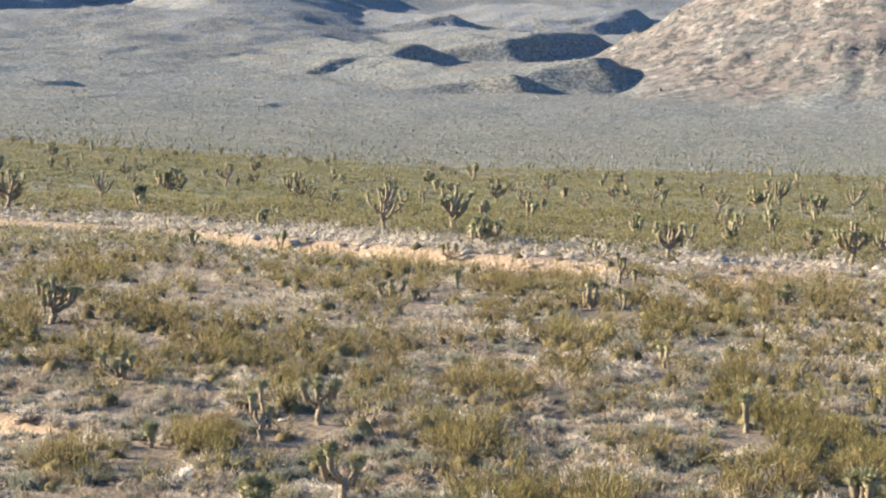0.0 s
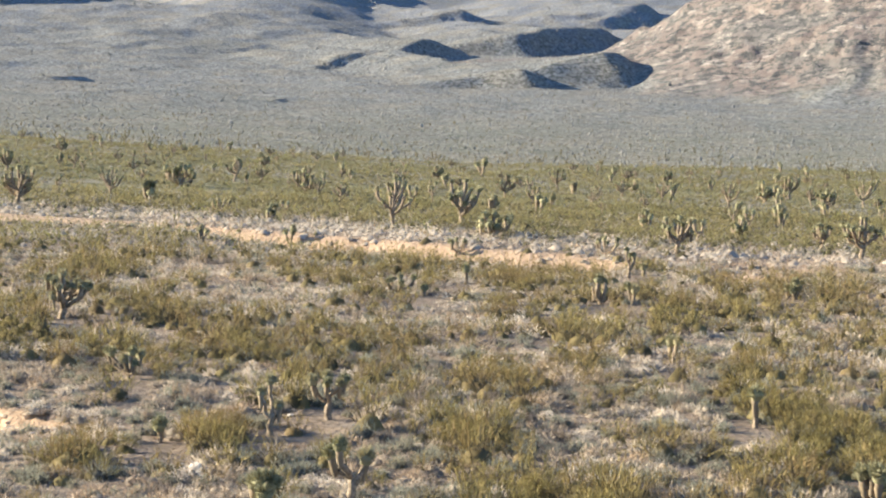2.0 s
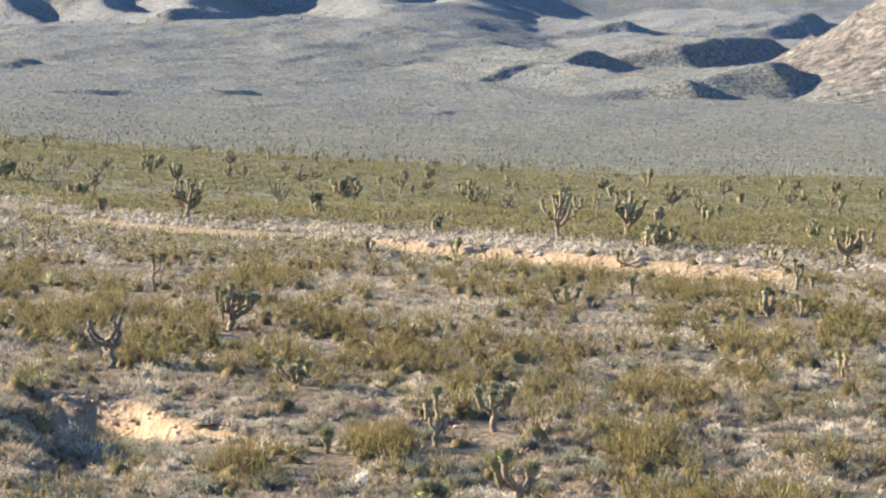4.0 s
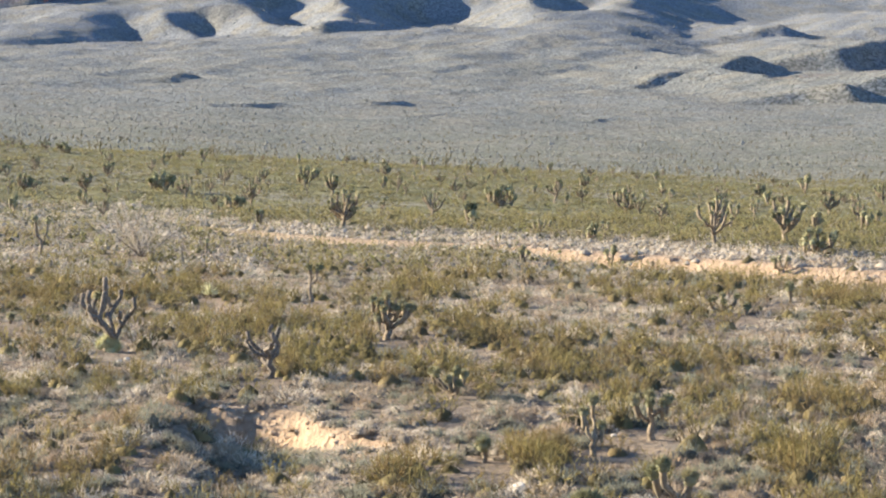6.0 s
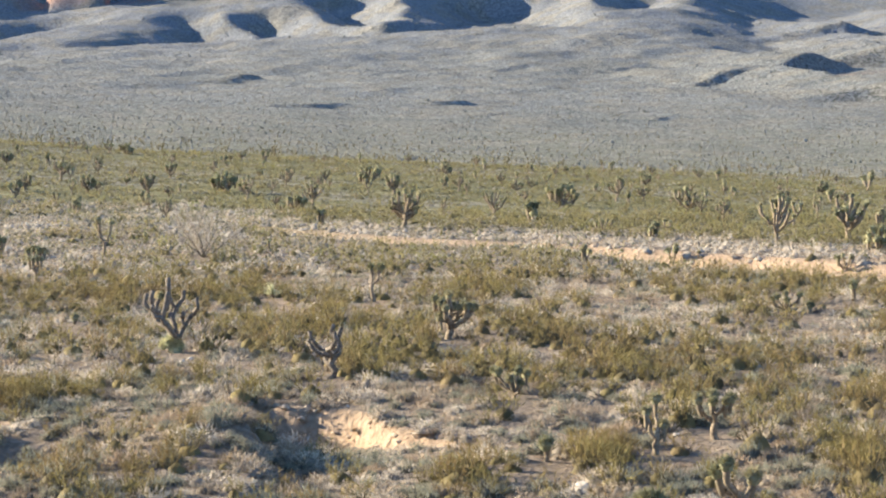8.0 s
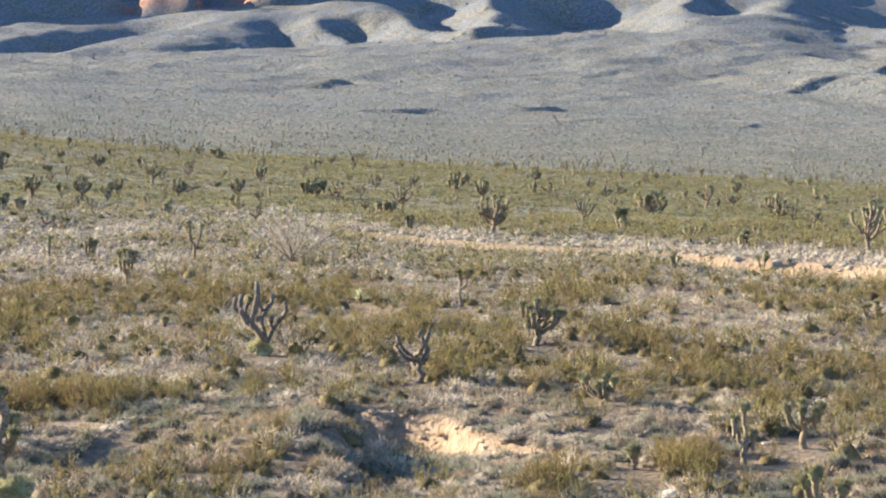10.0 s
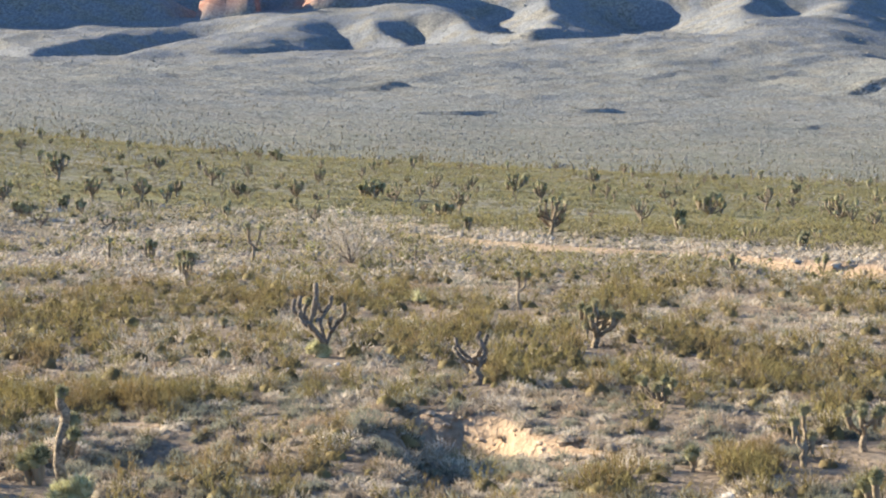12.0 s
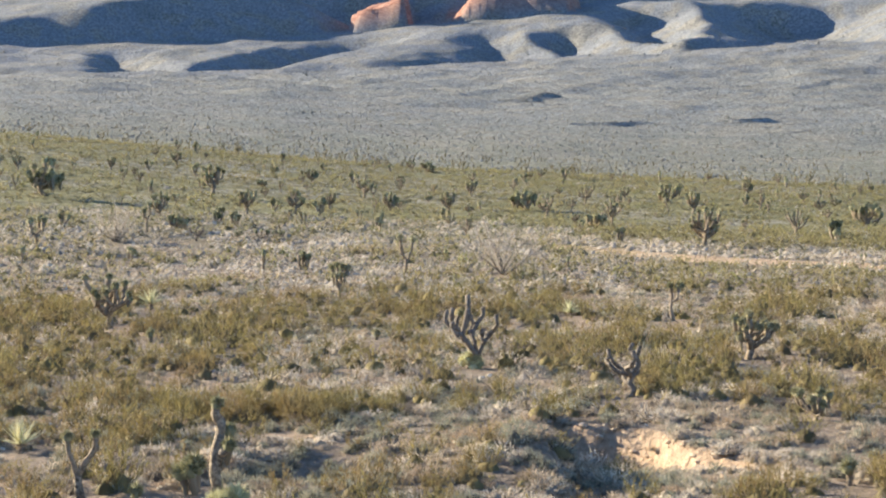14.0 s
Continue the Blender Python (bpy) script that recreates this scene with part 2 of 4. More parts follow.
def foothills(x, y, z):
    az, r = polar(x, y)
    foot, brow = np.interp(az, FOOT_AZ, FOOT_EL), np.interp(az, BROW_AZ, BROW_EL)
    side_ = smooth((az - 1) / 5)
    z = z + r * np.radians(foot - 1.8) * smooth((r - 2750) / 550) * side_  # the plain climbs to the foot of the hills
    q = r - 3300  # metres beyond the foot
    up = np.clip(q / 650, 0, 1) ** 0.75
    floor = EYE + r * np.tan(np.radians(foot))
    tall = r * (np.tan(np.radians(foot + (brow - foot) * up)) - np.tan(np.radians(foot)))
    cut = 0 * r
    for (a0, q0, w0), (a1, q1, w1) in VALLEYS:
        f = np.clip((q - q1) / (q0 - q1 + 1e-6), 0, 1)
        wide = w1 + (w0 - w1) * f
        u = 1 + np.radians(a1 + (a0 - a1) * f - az) * r / wide
        side = np.where(u < 1, np.clip(u, 0, 1) ** 1.5, smooth(1 - (u - 1) / 1.5))
        ends = np.exp(-(np.clip(q1 - q, 0, None) / 120) ** 2 - (np.clip(q - q0, 0, None) / 70) ** 2)
        cut = np.maximum(cut, 0.45 * wide * side * ends)
    hills = floor + np.maximum(tall - cut, 0.15 * tall)
    return z + (hills - z) * side_ * smooth((q + 30) / 80)


SCARP_SPURS = (
    (((30.06, 3920, 2.76), (28.47, 3965, 3.22), (26.64, 4021, 3.78), (24.90, 4080, 4.1), (23.4, 4110, 3.9)), -0.12, 0.65, 0),
    (((33.26, 4135, 3.52), (31.19, 4116, 3.39), (29.68, 4127, 3.58), (28.32, 4176, 4.09)), -0.15, 0.65, 0),
)
MIDDLE_SPURS = (
    (((0.92, 3560, 2.11), (0.38, 3450, 2.31), (-0.16, 3410, 2.49), (-0.87, 3420, 2.28), (-1.49, 3450, 2.14), (-2.04, 3500, 2.05)), -0.055, 0.75, 3),
    (((4.09, 2530, 0.96), (3.0, 2590, 1.135), (2.2, 2650, 1.3), (1.61, 2715, 1.425), (0.99, 2800, 1.6), (-0.11, 2890, 1.54)), -0.055, 0.75, 0),
    (((-0.54, 2945, 1.5), (-1.66, 2985, 1.87), (-2.59, 3065, 2.05), (-3.83, 3160, 2.07), (-4.3, 3270, 1.88)), -0.055, 0.75, 2),
    (((-3.9, 3690, 2.39), (-4.59, 3760, 2.71), (-5.05, 3840, 2.78), (-5.71, 3955, 2.5)), -0.055, 0.7, 5),
    (((-1.03, 2392, 0.74), (-1.53, 2320, 0.95), (-1.84, 2290, 0.93), (-2.28, 2360, 0.76)), -0.055, 0.75, 0),
    (((-3.09, 2415, 0.82), (-3.47, 2375, 1.08), (-4.09, 2380, 1.36), (-4.48, 2490, 1.33), (-4.72, 2620, 1.3)), -0.02, 0.75, 0),
)
GULLIES = (
    (((11.13, 2073, 0.40), (10.41, 2108, 0.43)), -0.03, 0.48, 0),
    (((9.77, 1870, 0.05), (9.22, 1901, 0.08)), -0.03, 0.48, 0),
    (((5.08, 1871, -0.06), (4.07, 1924, -0.03)), -0.03, 0.48, 0),
    (((9.71, 2700, 1.17), (8.57, 2857, 1.42)), -0.03, 0.48, 0),
    (((6.11, 2829, 1.33), (5.49, 2885, 1.39)), -0.03, 0.48, 0),
    (((9.50, 3810, 2.31), (7.67, 4004, 2.44)), -0.03, 0.48, 0),
    (((18.89, 2542, 1.13), (18.10, 2570, 1.13)), -0.03, 0.48, 0),
    (((15.53, 1929, 0.31), (13.43, 2005, 0.36)), -0.03, 0.48, 0),
    (((16.86, 2493, 1.07), (15.92, 2562, 1.12)), -0.03, 0.48, 0),
    (((12.97, 3104, 1.66), (11.89, 3204, 1.78)), -0.03, 0.48, 0),
    (((-9.88, 2281, 0.70), (-10.56, 2311, 0.72)), -0.03, 0.48, 0),
    (((-6.69, 2432, 0.77), (-7.06, 2449, 0.77)), -0.03, 0.48, 0),
    (((9.45, 3822, 2.32), (7.64, 3971, 2.41)), -0.03, 0.48, 0),
    (((9.60, 2746, 1.27), (8.54, 2895, 1.43)), -0.03, 0.48, 0),
    (((13.39, 3907, 2.45), (9.95, 4269, 2.63)), -0.03, 0.48, 0),
)


def over(a, b, soft):
    """The higher of two surfaces, with a softened seam."""
    h = np.clip(0.5 + 0.5 * (a - b) / soft, 0, 1)
    return b + (a - b) * h + soft * h * (1 - h)


# degrees left of either end, degrees above the eye at the left one, rise per degree
RED_SLABS = ((21.55, 20.05, 3.25, 0.35), (18.85, 15.5, 3.1, 1.1))


def far_hills(x, y, az, r, z):
    u, v = x + 13 * rough(x, y, 110, 51, 3), y + 13 * rough(x, y, 110, 57, 3)
    z = foothills(u, v, z) + 110 * smooth((r - 4200) / 750)
    # the scarp that closes the view behind the foothills
    wall = smooth((r - 4130 - 150 * smooth((az - 18) / 3) + 60 * rough(x, y, 420, 71, 3)) / 300) * smooth((az - 15.6) / 2.2)
    z = z + 170 * wall + 30 * wall * rough(x, y, 300, 75, 4)
    # two tilted slabs of red rock over the brow of the foothills
    jag = az + 0.16 * rough(x, y, 55, 87, 4)
    for a0, a1, el, rise in RED_SLABS:
        slab = EYE + r * np.tan(np.radians(np.minimum(el + rise * (a0 - jag), 4.0))) + 6 * rough(x, y, 30, 83, 4)
        inside = smooth((a0 - jag) / 0.08) * smooth((jag - a1) / 0.08) * smooth((r - 3950) / 12)
        z = z + np.clip(slab - z, 0, None) * inside
    # the pale hill to the right of the pan, furrowed and ledged
    cx, cy = spot(-13.8, 2700)
    d = np.hypot((u - cx) / 530, (v - cy) / 640)
    hill = 400 * np.clip(1 - d, 0, 1) ** 1.45
    cut = np.clip(hill / 50, 0, 1)
    furrow = np.abs(rough(x, y, 160, 31, 3)) * 15 + 7 * np.abs(rough(x, y, 46, 35, 3)) + 6 * np.abs(rough(x, y, 19, 39, 2))
    ledge = 9 * np.sin((hill + furrow) / 9.0) * smooth(rough(x, y, 150, 37, 2) + 0.5) * 0.4
    gully = 5 * np.exp(-((az + 11.45 + 0.25 * rough(x, y, 150, 47, 3)) / 0.35) ** 2) * smooth((2500 - r) / 120 + 0.5)
    z = z + hill + cut * (furrow + ledge - 10 - gully)
    for crest, lit, lee, trough in (*SCARP_SPURS, *MIDDLE_SPURS, *GULLIES):
        if trough:  # the wash at the spur's foot
            z = z - trough * wash_at(u, v, crest)
        z = over(spur(u, v, crest, lit, lee), z, 2.5)
    return z + smooth((r - 2000) / 600) * (4.0 * rough(x, y, 90, 81, 4))


def ground(x, y):
    """The height of the ground."""
    x, y = np.asarray(x, float), np.asarray(y, float)
    az, r = polar(x, y)
    edge = np.interp(az, EDGE_AZ, EDGE_EL)
    crest = EYE + 480 * np.tan(np.radians(edge))
    near = crest * smooth((r - 130) / 350)
    near = near + 0.35 * rough(x, y, 70, 3, 3) * smooth(r / 60) + 0.10 * rough(x, y, 9, 11, 3)
    for line, reach, jag in ((wash_line, 26.0, 1.6), (gully_line, 15.0, 0.7)):
        at, face = line(az)
        at = at + jag * rough(x, y, 7 * jag, 23, 3)
        face = face * (0.85 + 0.45 * bumps(x, y, 9 * jag, 29))
        back = at - r
        near = near - face * np.exp(-np.clip(back, 0, None) / reach) * smooth(0.5 + back / (1.5 * jag))
    # shaded hollows in the gully floor, and a rise added to shade it
    for a, q, deep, wide in ((16.9, 78.5, -0.9, 2.4), (22.8, 77, 1.5, 2.5), (-8.2, 158, 1.0, 5)):
        hx, hy = spot(a, q)
        near = near - deep * np.exp(-(((x - hx) / wide) ** 2 + ((y - hy) / (1.2 * wide)) ** 2))
    near = near + 10.9 * np.exp(-(r / 24) ** 2)
    el = np.interp(r, PLAIN_R, PLAIN_EL)
    el = el + np.interp(r, [480, 900, 1500, 2000, 2600, 3300], [1, 1, 0.75, 0.55, 0.3, 0]) * (edge + 1.5)
    far = EYE + r * np.tan(np.radians(el)) + 0.8 * rough(x, y, 90, 41, 3) + 2.6 * smooth((r - 900) / 700) * rough(x, y, 150, 43, 4)
    t = smooth((r - 470) / 60)
    z = near * (1 - t) + far * t
    beyond = r > 1600
    if beyond.any():
        lifted = far_hills(x[beyond], y[beyond], az[beyond], r[beyond], z[beyond])
        z[beyond] += (lifted - z[beyond]) * smooth((r[beyond] - 1600) / 200)
    return z


def height(x, y):
    return float(ground(np.array([x]), np.array([y]))[0])


# ---- the ground: one sheet from the camera's rise to the mountains ----
def mesh_of(name, verts, tris, material, tone=None):
    me = bpy.data.meshes.new(name)
    n, k = len(verts), len(tris)
    me.vertices.add(n)
    me.vertices.foreach_set("co", np.asarray(verts, np.float32).ravel())
    me.loops.add(3 * k)
    me.loops.foreach_set("vertex_index", np.asarray(tris, np.int32).ravel())
    me.polygons.add(k)
    me.polygons.foreach_set("loop_start", np.arange(0, 3 * k, 3, dtype=np.int32))
    if tone is not None:
        me.attributes.new("tone", "FLOAT", "POINT").data.foreach_set("value", np.asarray(tone, np.float32))
    me.materials.append(material)
    me.update(calc_edges=True)
    return me


def build_ground():
    az = np.concatenate([np.arange(-14.5, 34.5, 0.14), np.arange(34.5, 345.5, 3.0)])
    grow = lambda a, b, k: np.exp(np.arange(math.log(a), math.log(b), k))
    r = np.concatenate([[0.01, 1.0], grow(3, 56, 0.12), np.arange(56, 92, 0.4), grow(92, 150, 0.013), np.arange(150, 232, 0.7), grow(232, 500, 0.012),
                        grow(500, 1700, 0.015), grow(1700, 4400, 0.0055), grow(4400, 4950, 0.012), [4950.0]])
    a, q = np.meshgrid(np.radians(az), r, indexing="ij")
    x, y = -q * np.sin(a), q * np.cos(a)
    z = ground(x, y)
    n, k = x.shape
    i, j = np.meshgrid(np.arange(n), np.arange(k - 1), indexing="ij")
    p, s = i * k + j, ((i + 1) % n) * k + j
    tris = np.concatenate([np.stack([p, p + 1, s], -1).reshape(-1, 3), np.stack([p + 1, s + 1, s], -1).reshape(-1, 3)])
    me = mesh_of("ground", np.stack([x, y, z], -1).reshape(-1, 3), tris, GROUND)
    me.polygons.foreach_set("use_smooth", np.ones(len(tris), bool))
    deg = np.degrees(a)
    deg = np.where(deg > 180, deg - 360, deg)
    bare = 0 * x
    for line, jag, back_ in ((wash_line, 1.6, 2.0), (gully_line, 0.7, 1.0)):
        at, face = line(deg)
        at = at + jag * rough(x, y, 7 * jag, 23, 3)
        bare = np.maximum(bare, smooth(face / 0.55) * smooth((q - at + back_ + 1.0) / 1.0) * smooth((at + 1.6 * jag - q) / 1.0))
    bare = np.maximum(bare, smooth((rough(x, y, 16, 91, 4) - 0.55) / 0.3) * 0.6)
    hx, hy = spot(-13.8, 2700)
    hill = 1 - np.hypot((x - hx) / 500, (y - hy) / 620) + 0.22 * rough(x, y, 160, 33, 5)
    rock = smooth((hill + 0.16) / 0.2)
    red = np.zeros_like(x)
    jag = deg + 0.16 * rough(x, y, 55, 87, 4)
    for a0, a1, _, _ in RED_SLABS:
        red = np.maximum(red, smooth((a0 + 0.08 - jag) / 0.08) * smooth((jag - a1 + 0.08) / 0.08) * smooth((q - 3948) / 10) * smooth((4300 - q) / 60))
    # the last two masks bring in the painted haze by distance
    for name, value in (("bare", bare), ("scrub", smooth((q - 190) / 70) * (1 - 0.6 * np.exp(-((q - 690) / 110) ** 2) * smooth(rough(x, y / 2, 60, 95, 3) * 1.5 + 0.3))), ("rock", rock), ("red", red), ("muted", 0.3 * smooth((q - 455) / 120) + 0.3 * smooth((q - 800) / 600) + 0.4 * smooth((q - 1300) / 900)), ("far_haze", smooth((q - 2700) / 900))):
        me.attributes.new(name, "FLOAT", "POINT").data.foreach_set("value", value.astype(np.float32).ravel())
    return tagged(new("ground", me), "tan and grey desert plain rising through scrub slopes to bare hills", "ground", kind="structure")


build_ground()


# ---- low plants ----
def blades(rng, n, base, way, length, width, face=None):
    """Narrow pointed leaves: one triangle each, turned broad side towards face if it is given. base, way and face: n x 3."""
    way = way / np.linalg.norm(way, axis=1, keepdims=True)
    side = np.cross(way, rng.normal(size=(n, 3)) if face is None else face)
    side /= np.linalg.norm(side, axis=1, keepdims=True) + 1e-9
    v = np.stack([base - side * width[:, None] / 2, base + side * width[:, None] / 2, base + way * length[:, None]], 1)
    return v.reshape(-1, 3), np.arange(3 * n).reshape(-1, 3)


def mound(shape, core, seed, rng, plain=False):
    """The core of a bush, toned dark for its close twigs and the shade among them: a lobed dome, or far off a cone of
    the same bulk.
    """
    b, c = 2 * np.pi * np.arange(5) / 5, 2 * np.pi * np.arange(4) / 4 + 0.4
    lobe = 1 + 0.16 * np.sin(2 * b + seed) + 0.13 * np.sin(3 * b + 2.3 * seed)
    foot = np.stack([np.cos(b) * lobe, np.sin(b) * lobe, 0 * b - 0.05], -1)
    if plain:
        v, faces = np.concatenate([foot, [[0.0, 0.0, 1.0]]]), [(i, (i + 1) % 5, 5) for i in range(5)]
    else:
        v = np.concatenate([foot, np.stack([0.76 * np.cos(c), 0.76 * np.sin(c), 0 * c + 0.62], -1), [[0.0, 0.0, 1.0]]])
        faces = [(0, 1, 5), (1, 6, 5), (1, 2, 6), (2, 7, 6), (2, 3, 7), (3, 8, 7), (3, 4, 8), (4, 5, 8), (4, 0, 5), (5, 6, 9), (6, 7, 9), (7, 8, 9), (8, 5, 9)]
    return v * shape * core * rng.uniform(0.86, 1.1, (len(v), 1)), np.array(faces)


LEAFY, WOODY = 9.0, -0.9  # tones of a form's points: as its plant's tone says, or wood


def vase_bush(seed, stems, shoots, coarse):
    """One creosote bush about 1 m wide on the origin: bare stems that fan out from the foot, with feathery leafy shoots on their upper halves."""
    rng = np.random.default_rng(seed)
    a = 2.4 * np.arange(stems) + rng.normal(0, 0.35, stems)
    far = 0.46 * np.sqrt((np.arange(stems) + rng.uniform(0.1, 0.9, stems)) / stems) * rng.uniform(0.8, 1.2, stems)
    tall = 0.8 * (1 - 0.42 * (far / 0.46) ** 2) * rng.uniform(0.75, 1.12, stems)
    tops = np.stack([far * np.cos(a), far * np.sin(a), tall], -1)
    foot = np.stack([0.05 * np.cos(a), 0.05 * np.sin(a), 0 * a - 0.04], -1)
    n = stems * shoots
    which = np.repeat(np.arange(stems), shoots)
    f = rng.uniform(0.22, 1, n) ** 0.62
    bow = np.stack([np.cos(a), np.sin(a), 0 * a], -1)[which] * (0.1 * f * (1 - f))[:, None]
    base = foot[which] + (tops - foot)[which] * f[:, None] + bow + rng.normal(0, 0.045, (n, 3)) * f[:, None]
    run = (tops - foot)[which]
    way = run / np.linalg.norm(run, axis=1, keepdims=True) + (0, 0, 0.25) + rng.normal(0, 0.45, (n, 3))
    v, t = blades(rng, n, base, way, rng.uniform(0.07, 0.18, n) * coarse ** 0.35, rng.uniform(0.011, 0.022, n) * coarse)
    v[:, 2] = np.clip(v[:, 2], -0.03, None)
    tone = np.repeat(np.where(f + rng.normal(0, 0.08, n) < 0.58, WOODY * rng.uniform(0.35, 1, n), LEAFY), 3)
    # the core's negative tone paints in the shade between the stems
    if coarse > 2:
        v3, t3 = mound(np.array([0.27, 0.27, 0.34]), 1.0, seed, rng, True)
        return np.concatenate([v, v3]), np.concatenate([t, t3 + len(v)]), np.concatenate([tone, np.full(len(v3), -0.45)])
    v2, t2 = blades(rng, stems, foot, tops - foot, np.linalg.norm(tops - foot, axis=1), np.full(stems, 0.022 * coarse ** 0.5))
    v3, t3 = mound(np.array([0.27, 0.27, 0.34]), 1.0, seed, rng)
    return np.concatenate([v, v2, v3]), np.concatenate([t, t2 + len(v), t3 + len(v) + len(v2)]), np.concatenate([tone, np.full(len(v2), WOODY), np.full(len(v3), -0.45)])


def cushion_bush(seed, lobes, shoots, coarse):
    """One low bush about 1 m wide on the origin: a few close domes of fine twigs grown together."""
    rng = np.random.default_rng(seed)
    vs, ts, tones, start = [], [], [], 0
    for i in range(lobes):
        a, off = 2.4 * i + rng.uniform(0, 0.8), (0.0 if i == 0 and lobes < 3 else rng.uniform(0.12, 0.24))
        wide = rng.uniform(0.23, 0.32) if lobes > 1 else 0.4
        shape = np.array([wide, wide, wide * rng.uniform(1.0, 1.45)])
        at = np.array([off * math.cos(a), off * math.sin(a), 0.0])
        b, el = rng.uniform(0, 2 * np.pi, shoots), np.arcsin(rng.uniform(0.0, 1, shoots))
        out = np.stack([np.cos(b) * np.cos(el), np.sin(b) * np.cos(el), np.sin(el)], -1)
        way = 0.7 * out + (0, 0, 0.4) + rng.normal(0, 0.38, (shoots, 3))
        face = out + rng.normal(0, 0.65, (shoots, 3))
        v, t = blades(rng, shoots, at + out * shape * rng.uniform(0.3, 0.9, (shoots, 1)) ** 0.5, way, rng.uniform(0.06, 0.17, shoots) * coarse ** 0.4, rng.uniform(0.011, 0.022, shoots) * coarse, face)
        v[:, 2] = np.clip(v[:, 2], -0.03, None)
        # this core is coloured dark too, standing in for shade under the twigs
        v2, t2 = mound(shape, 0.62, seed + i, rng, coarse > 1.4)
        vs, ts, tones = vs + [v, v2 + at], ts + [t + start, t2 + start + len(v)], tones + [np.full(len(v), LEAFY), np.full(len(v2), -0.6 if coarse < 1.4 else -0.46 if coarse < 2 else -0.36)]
        start += len(v) + len(v2)
    return np.concatenate(vs), np.concatenate(ts), np.concatenate(tones)


def scatter(name, material, forms, x, y, size, tall, rng, label, category):
    """Many plants as one object. forms: points, triangles and, if there is wood or a darkened core among them, tones.
    """
    z = ground(x, y) - 0.04 * size
    turn = rng.uniform(0, 2 * np.pi, len(x))
    tone = rng.uniform(0, 1, len(x))
    pick = rng.integers(0, len(forms), len(x))
    vs, ts, tones, start = [], [], [], 0
    for k, (v, t, *own) in enumerate(forms):
        sel = np.where(pick == k)[0]
        if not len(sel):
            continue
        c, s = np.cos(turn[sel])[:, None], np.sin(turn[sel])[:, None]
        sx, sz = size[sel][:, None], (size * tall)[sel][:, None]
        out = np.stack([(v[:, 0] * c - v[:, 1] * s) * sx + x[sel][:, None], (v[:, 0] * s + v[:, 1] * c) * sx + y[sel][:, None], v[:, 2] * sz + z[sel][:, None]], -1)
        vs.append(out.reshape(-1, 3))
        ts.append((t[None] + (start + np.arange(len(sel)) * len(v))[:, None, None]).reshape(-1, 3))
        value = np.repeat(tone[sel], len(v)).reshape(len(sel), -1)
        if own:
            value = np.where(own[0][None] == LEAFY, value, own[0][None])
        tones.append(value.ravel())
        start += len(sel) * len(v)
    me = mesh_of(name, np.concatenate(vs), np.concatenate(ts), material, np.concatenate(tones))
    me.polygons.foreach_set("use_smooth", np.ones(len(me.polygons), bool))
    return tagged(new(name, me), label, category, kind="stuff")


# drifts of grey and of olive bushes: degrees left, metres away, half-width
PALE_PATCHES = ((7.5, 146, 2.6), (6.0, 130, 3.4), (4.6, 127, 2.6), (11.2, 157, 2.3), (0.9, 111, 1.8), (-1.6, 101, 1.7), (-6.9, 135, 1.8), (-9.7, 117, 1.6), (6.7, 87, 1.9), (11.2, 89, 1.5),
                (-7.5, 80, 1.3), (-3.5, 79, 1.5), (1.2, 70, 1.5), (-11.8, 132, 1.4), (-8.9, 103, 1.4), (9.0, 81, 1.3), (27.5, 211, 4.6), (25.2, 219, 4.8), (23.9, 183, 3.5), (22.0, 217, 3.0),
                (20.6, 182, 2.5), (14.1, 151, 2.5), (7.9, 138, 1.9), (21.3, 126, 1.7), (22.7, 99, 1.9), (19.9, 91, 1.5), (20.5, 78, 1.7), (26.3, 178, 2.4), (24.6, 102, 1.4), (17.4, 101, 1.4), (14.5, 80, 4.0), (12.3, 70, 2.5), (22.3, 170, 4.2), (25.2, 186, 4.5))
GREEN_PATCHES = ((3.5, 137, 1.5), (8.0, 111, 2.4), (2.8, 104, 2.3), (6.0, 99, 1.9), (-4.2, 113, 2.2), (-6.3, 122, 2.3), (-10.1, 138, 3.0), (-11.2, 112, 1.8), (-4.9, 87, 1.2), (-0.9, 75, 1.4),
                 (-10.5, 80, 1.8), (6.4, 74, 1.0), (8.2, 68, 0.9), (11.2, 69, 1.3), (-1.9, 91, 1.2), (9.4, 145, 2.4), (9.1, 176, 3.4), (0.7, 155, 2.6), (-1.9, 138, 2.3), (11.5, 108, 1.8),
                 (30.0, 144, 4.2), (26.3, 143, 3.6), (24.1, 137, 2.8), (28.3, 96, 2.3), (22.2, 91, 1.2), (16.4, 142, 2.3), (15.0, 116, 1.6), (12.0, 114, 1.9), (8.0, 112, 1.8), (28.9, 122, 3.2), (25.5, 118, 2.7), (30.4, 106, 2.4))


def greenness(x, y):
    """Where the olive bushes (above 0) and the grey ones (below 0) stand thick."""
    az, r = polar(x, y)
    g = 0.3 * rough(x, y / 2, 4.5, 61, 3) + 0.12 * rough(x, y / 2, 16, 65, 2) - 0.02
    for sign, patches in ((-0.55, PALE_PATCHES), (0.42, GREEN_PATCHES)):
        for a, q, wide in patches:
            cx, cy = spot(a, q)
            g = g + sign * np.exp(-(((x - cx) / (1.1 * wide)) ** 2 + ((y - cy) / (3.0 * wide)) ** 2))
    bank, face = wash_line(az)
    return g - 0.6 * smooth(face / 0.3) * np.exp(-((r - bank - 8) / 9) ** 2) + 0.6 * smooth((r - bank - 20) / 26)


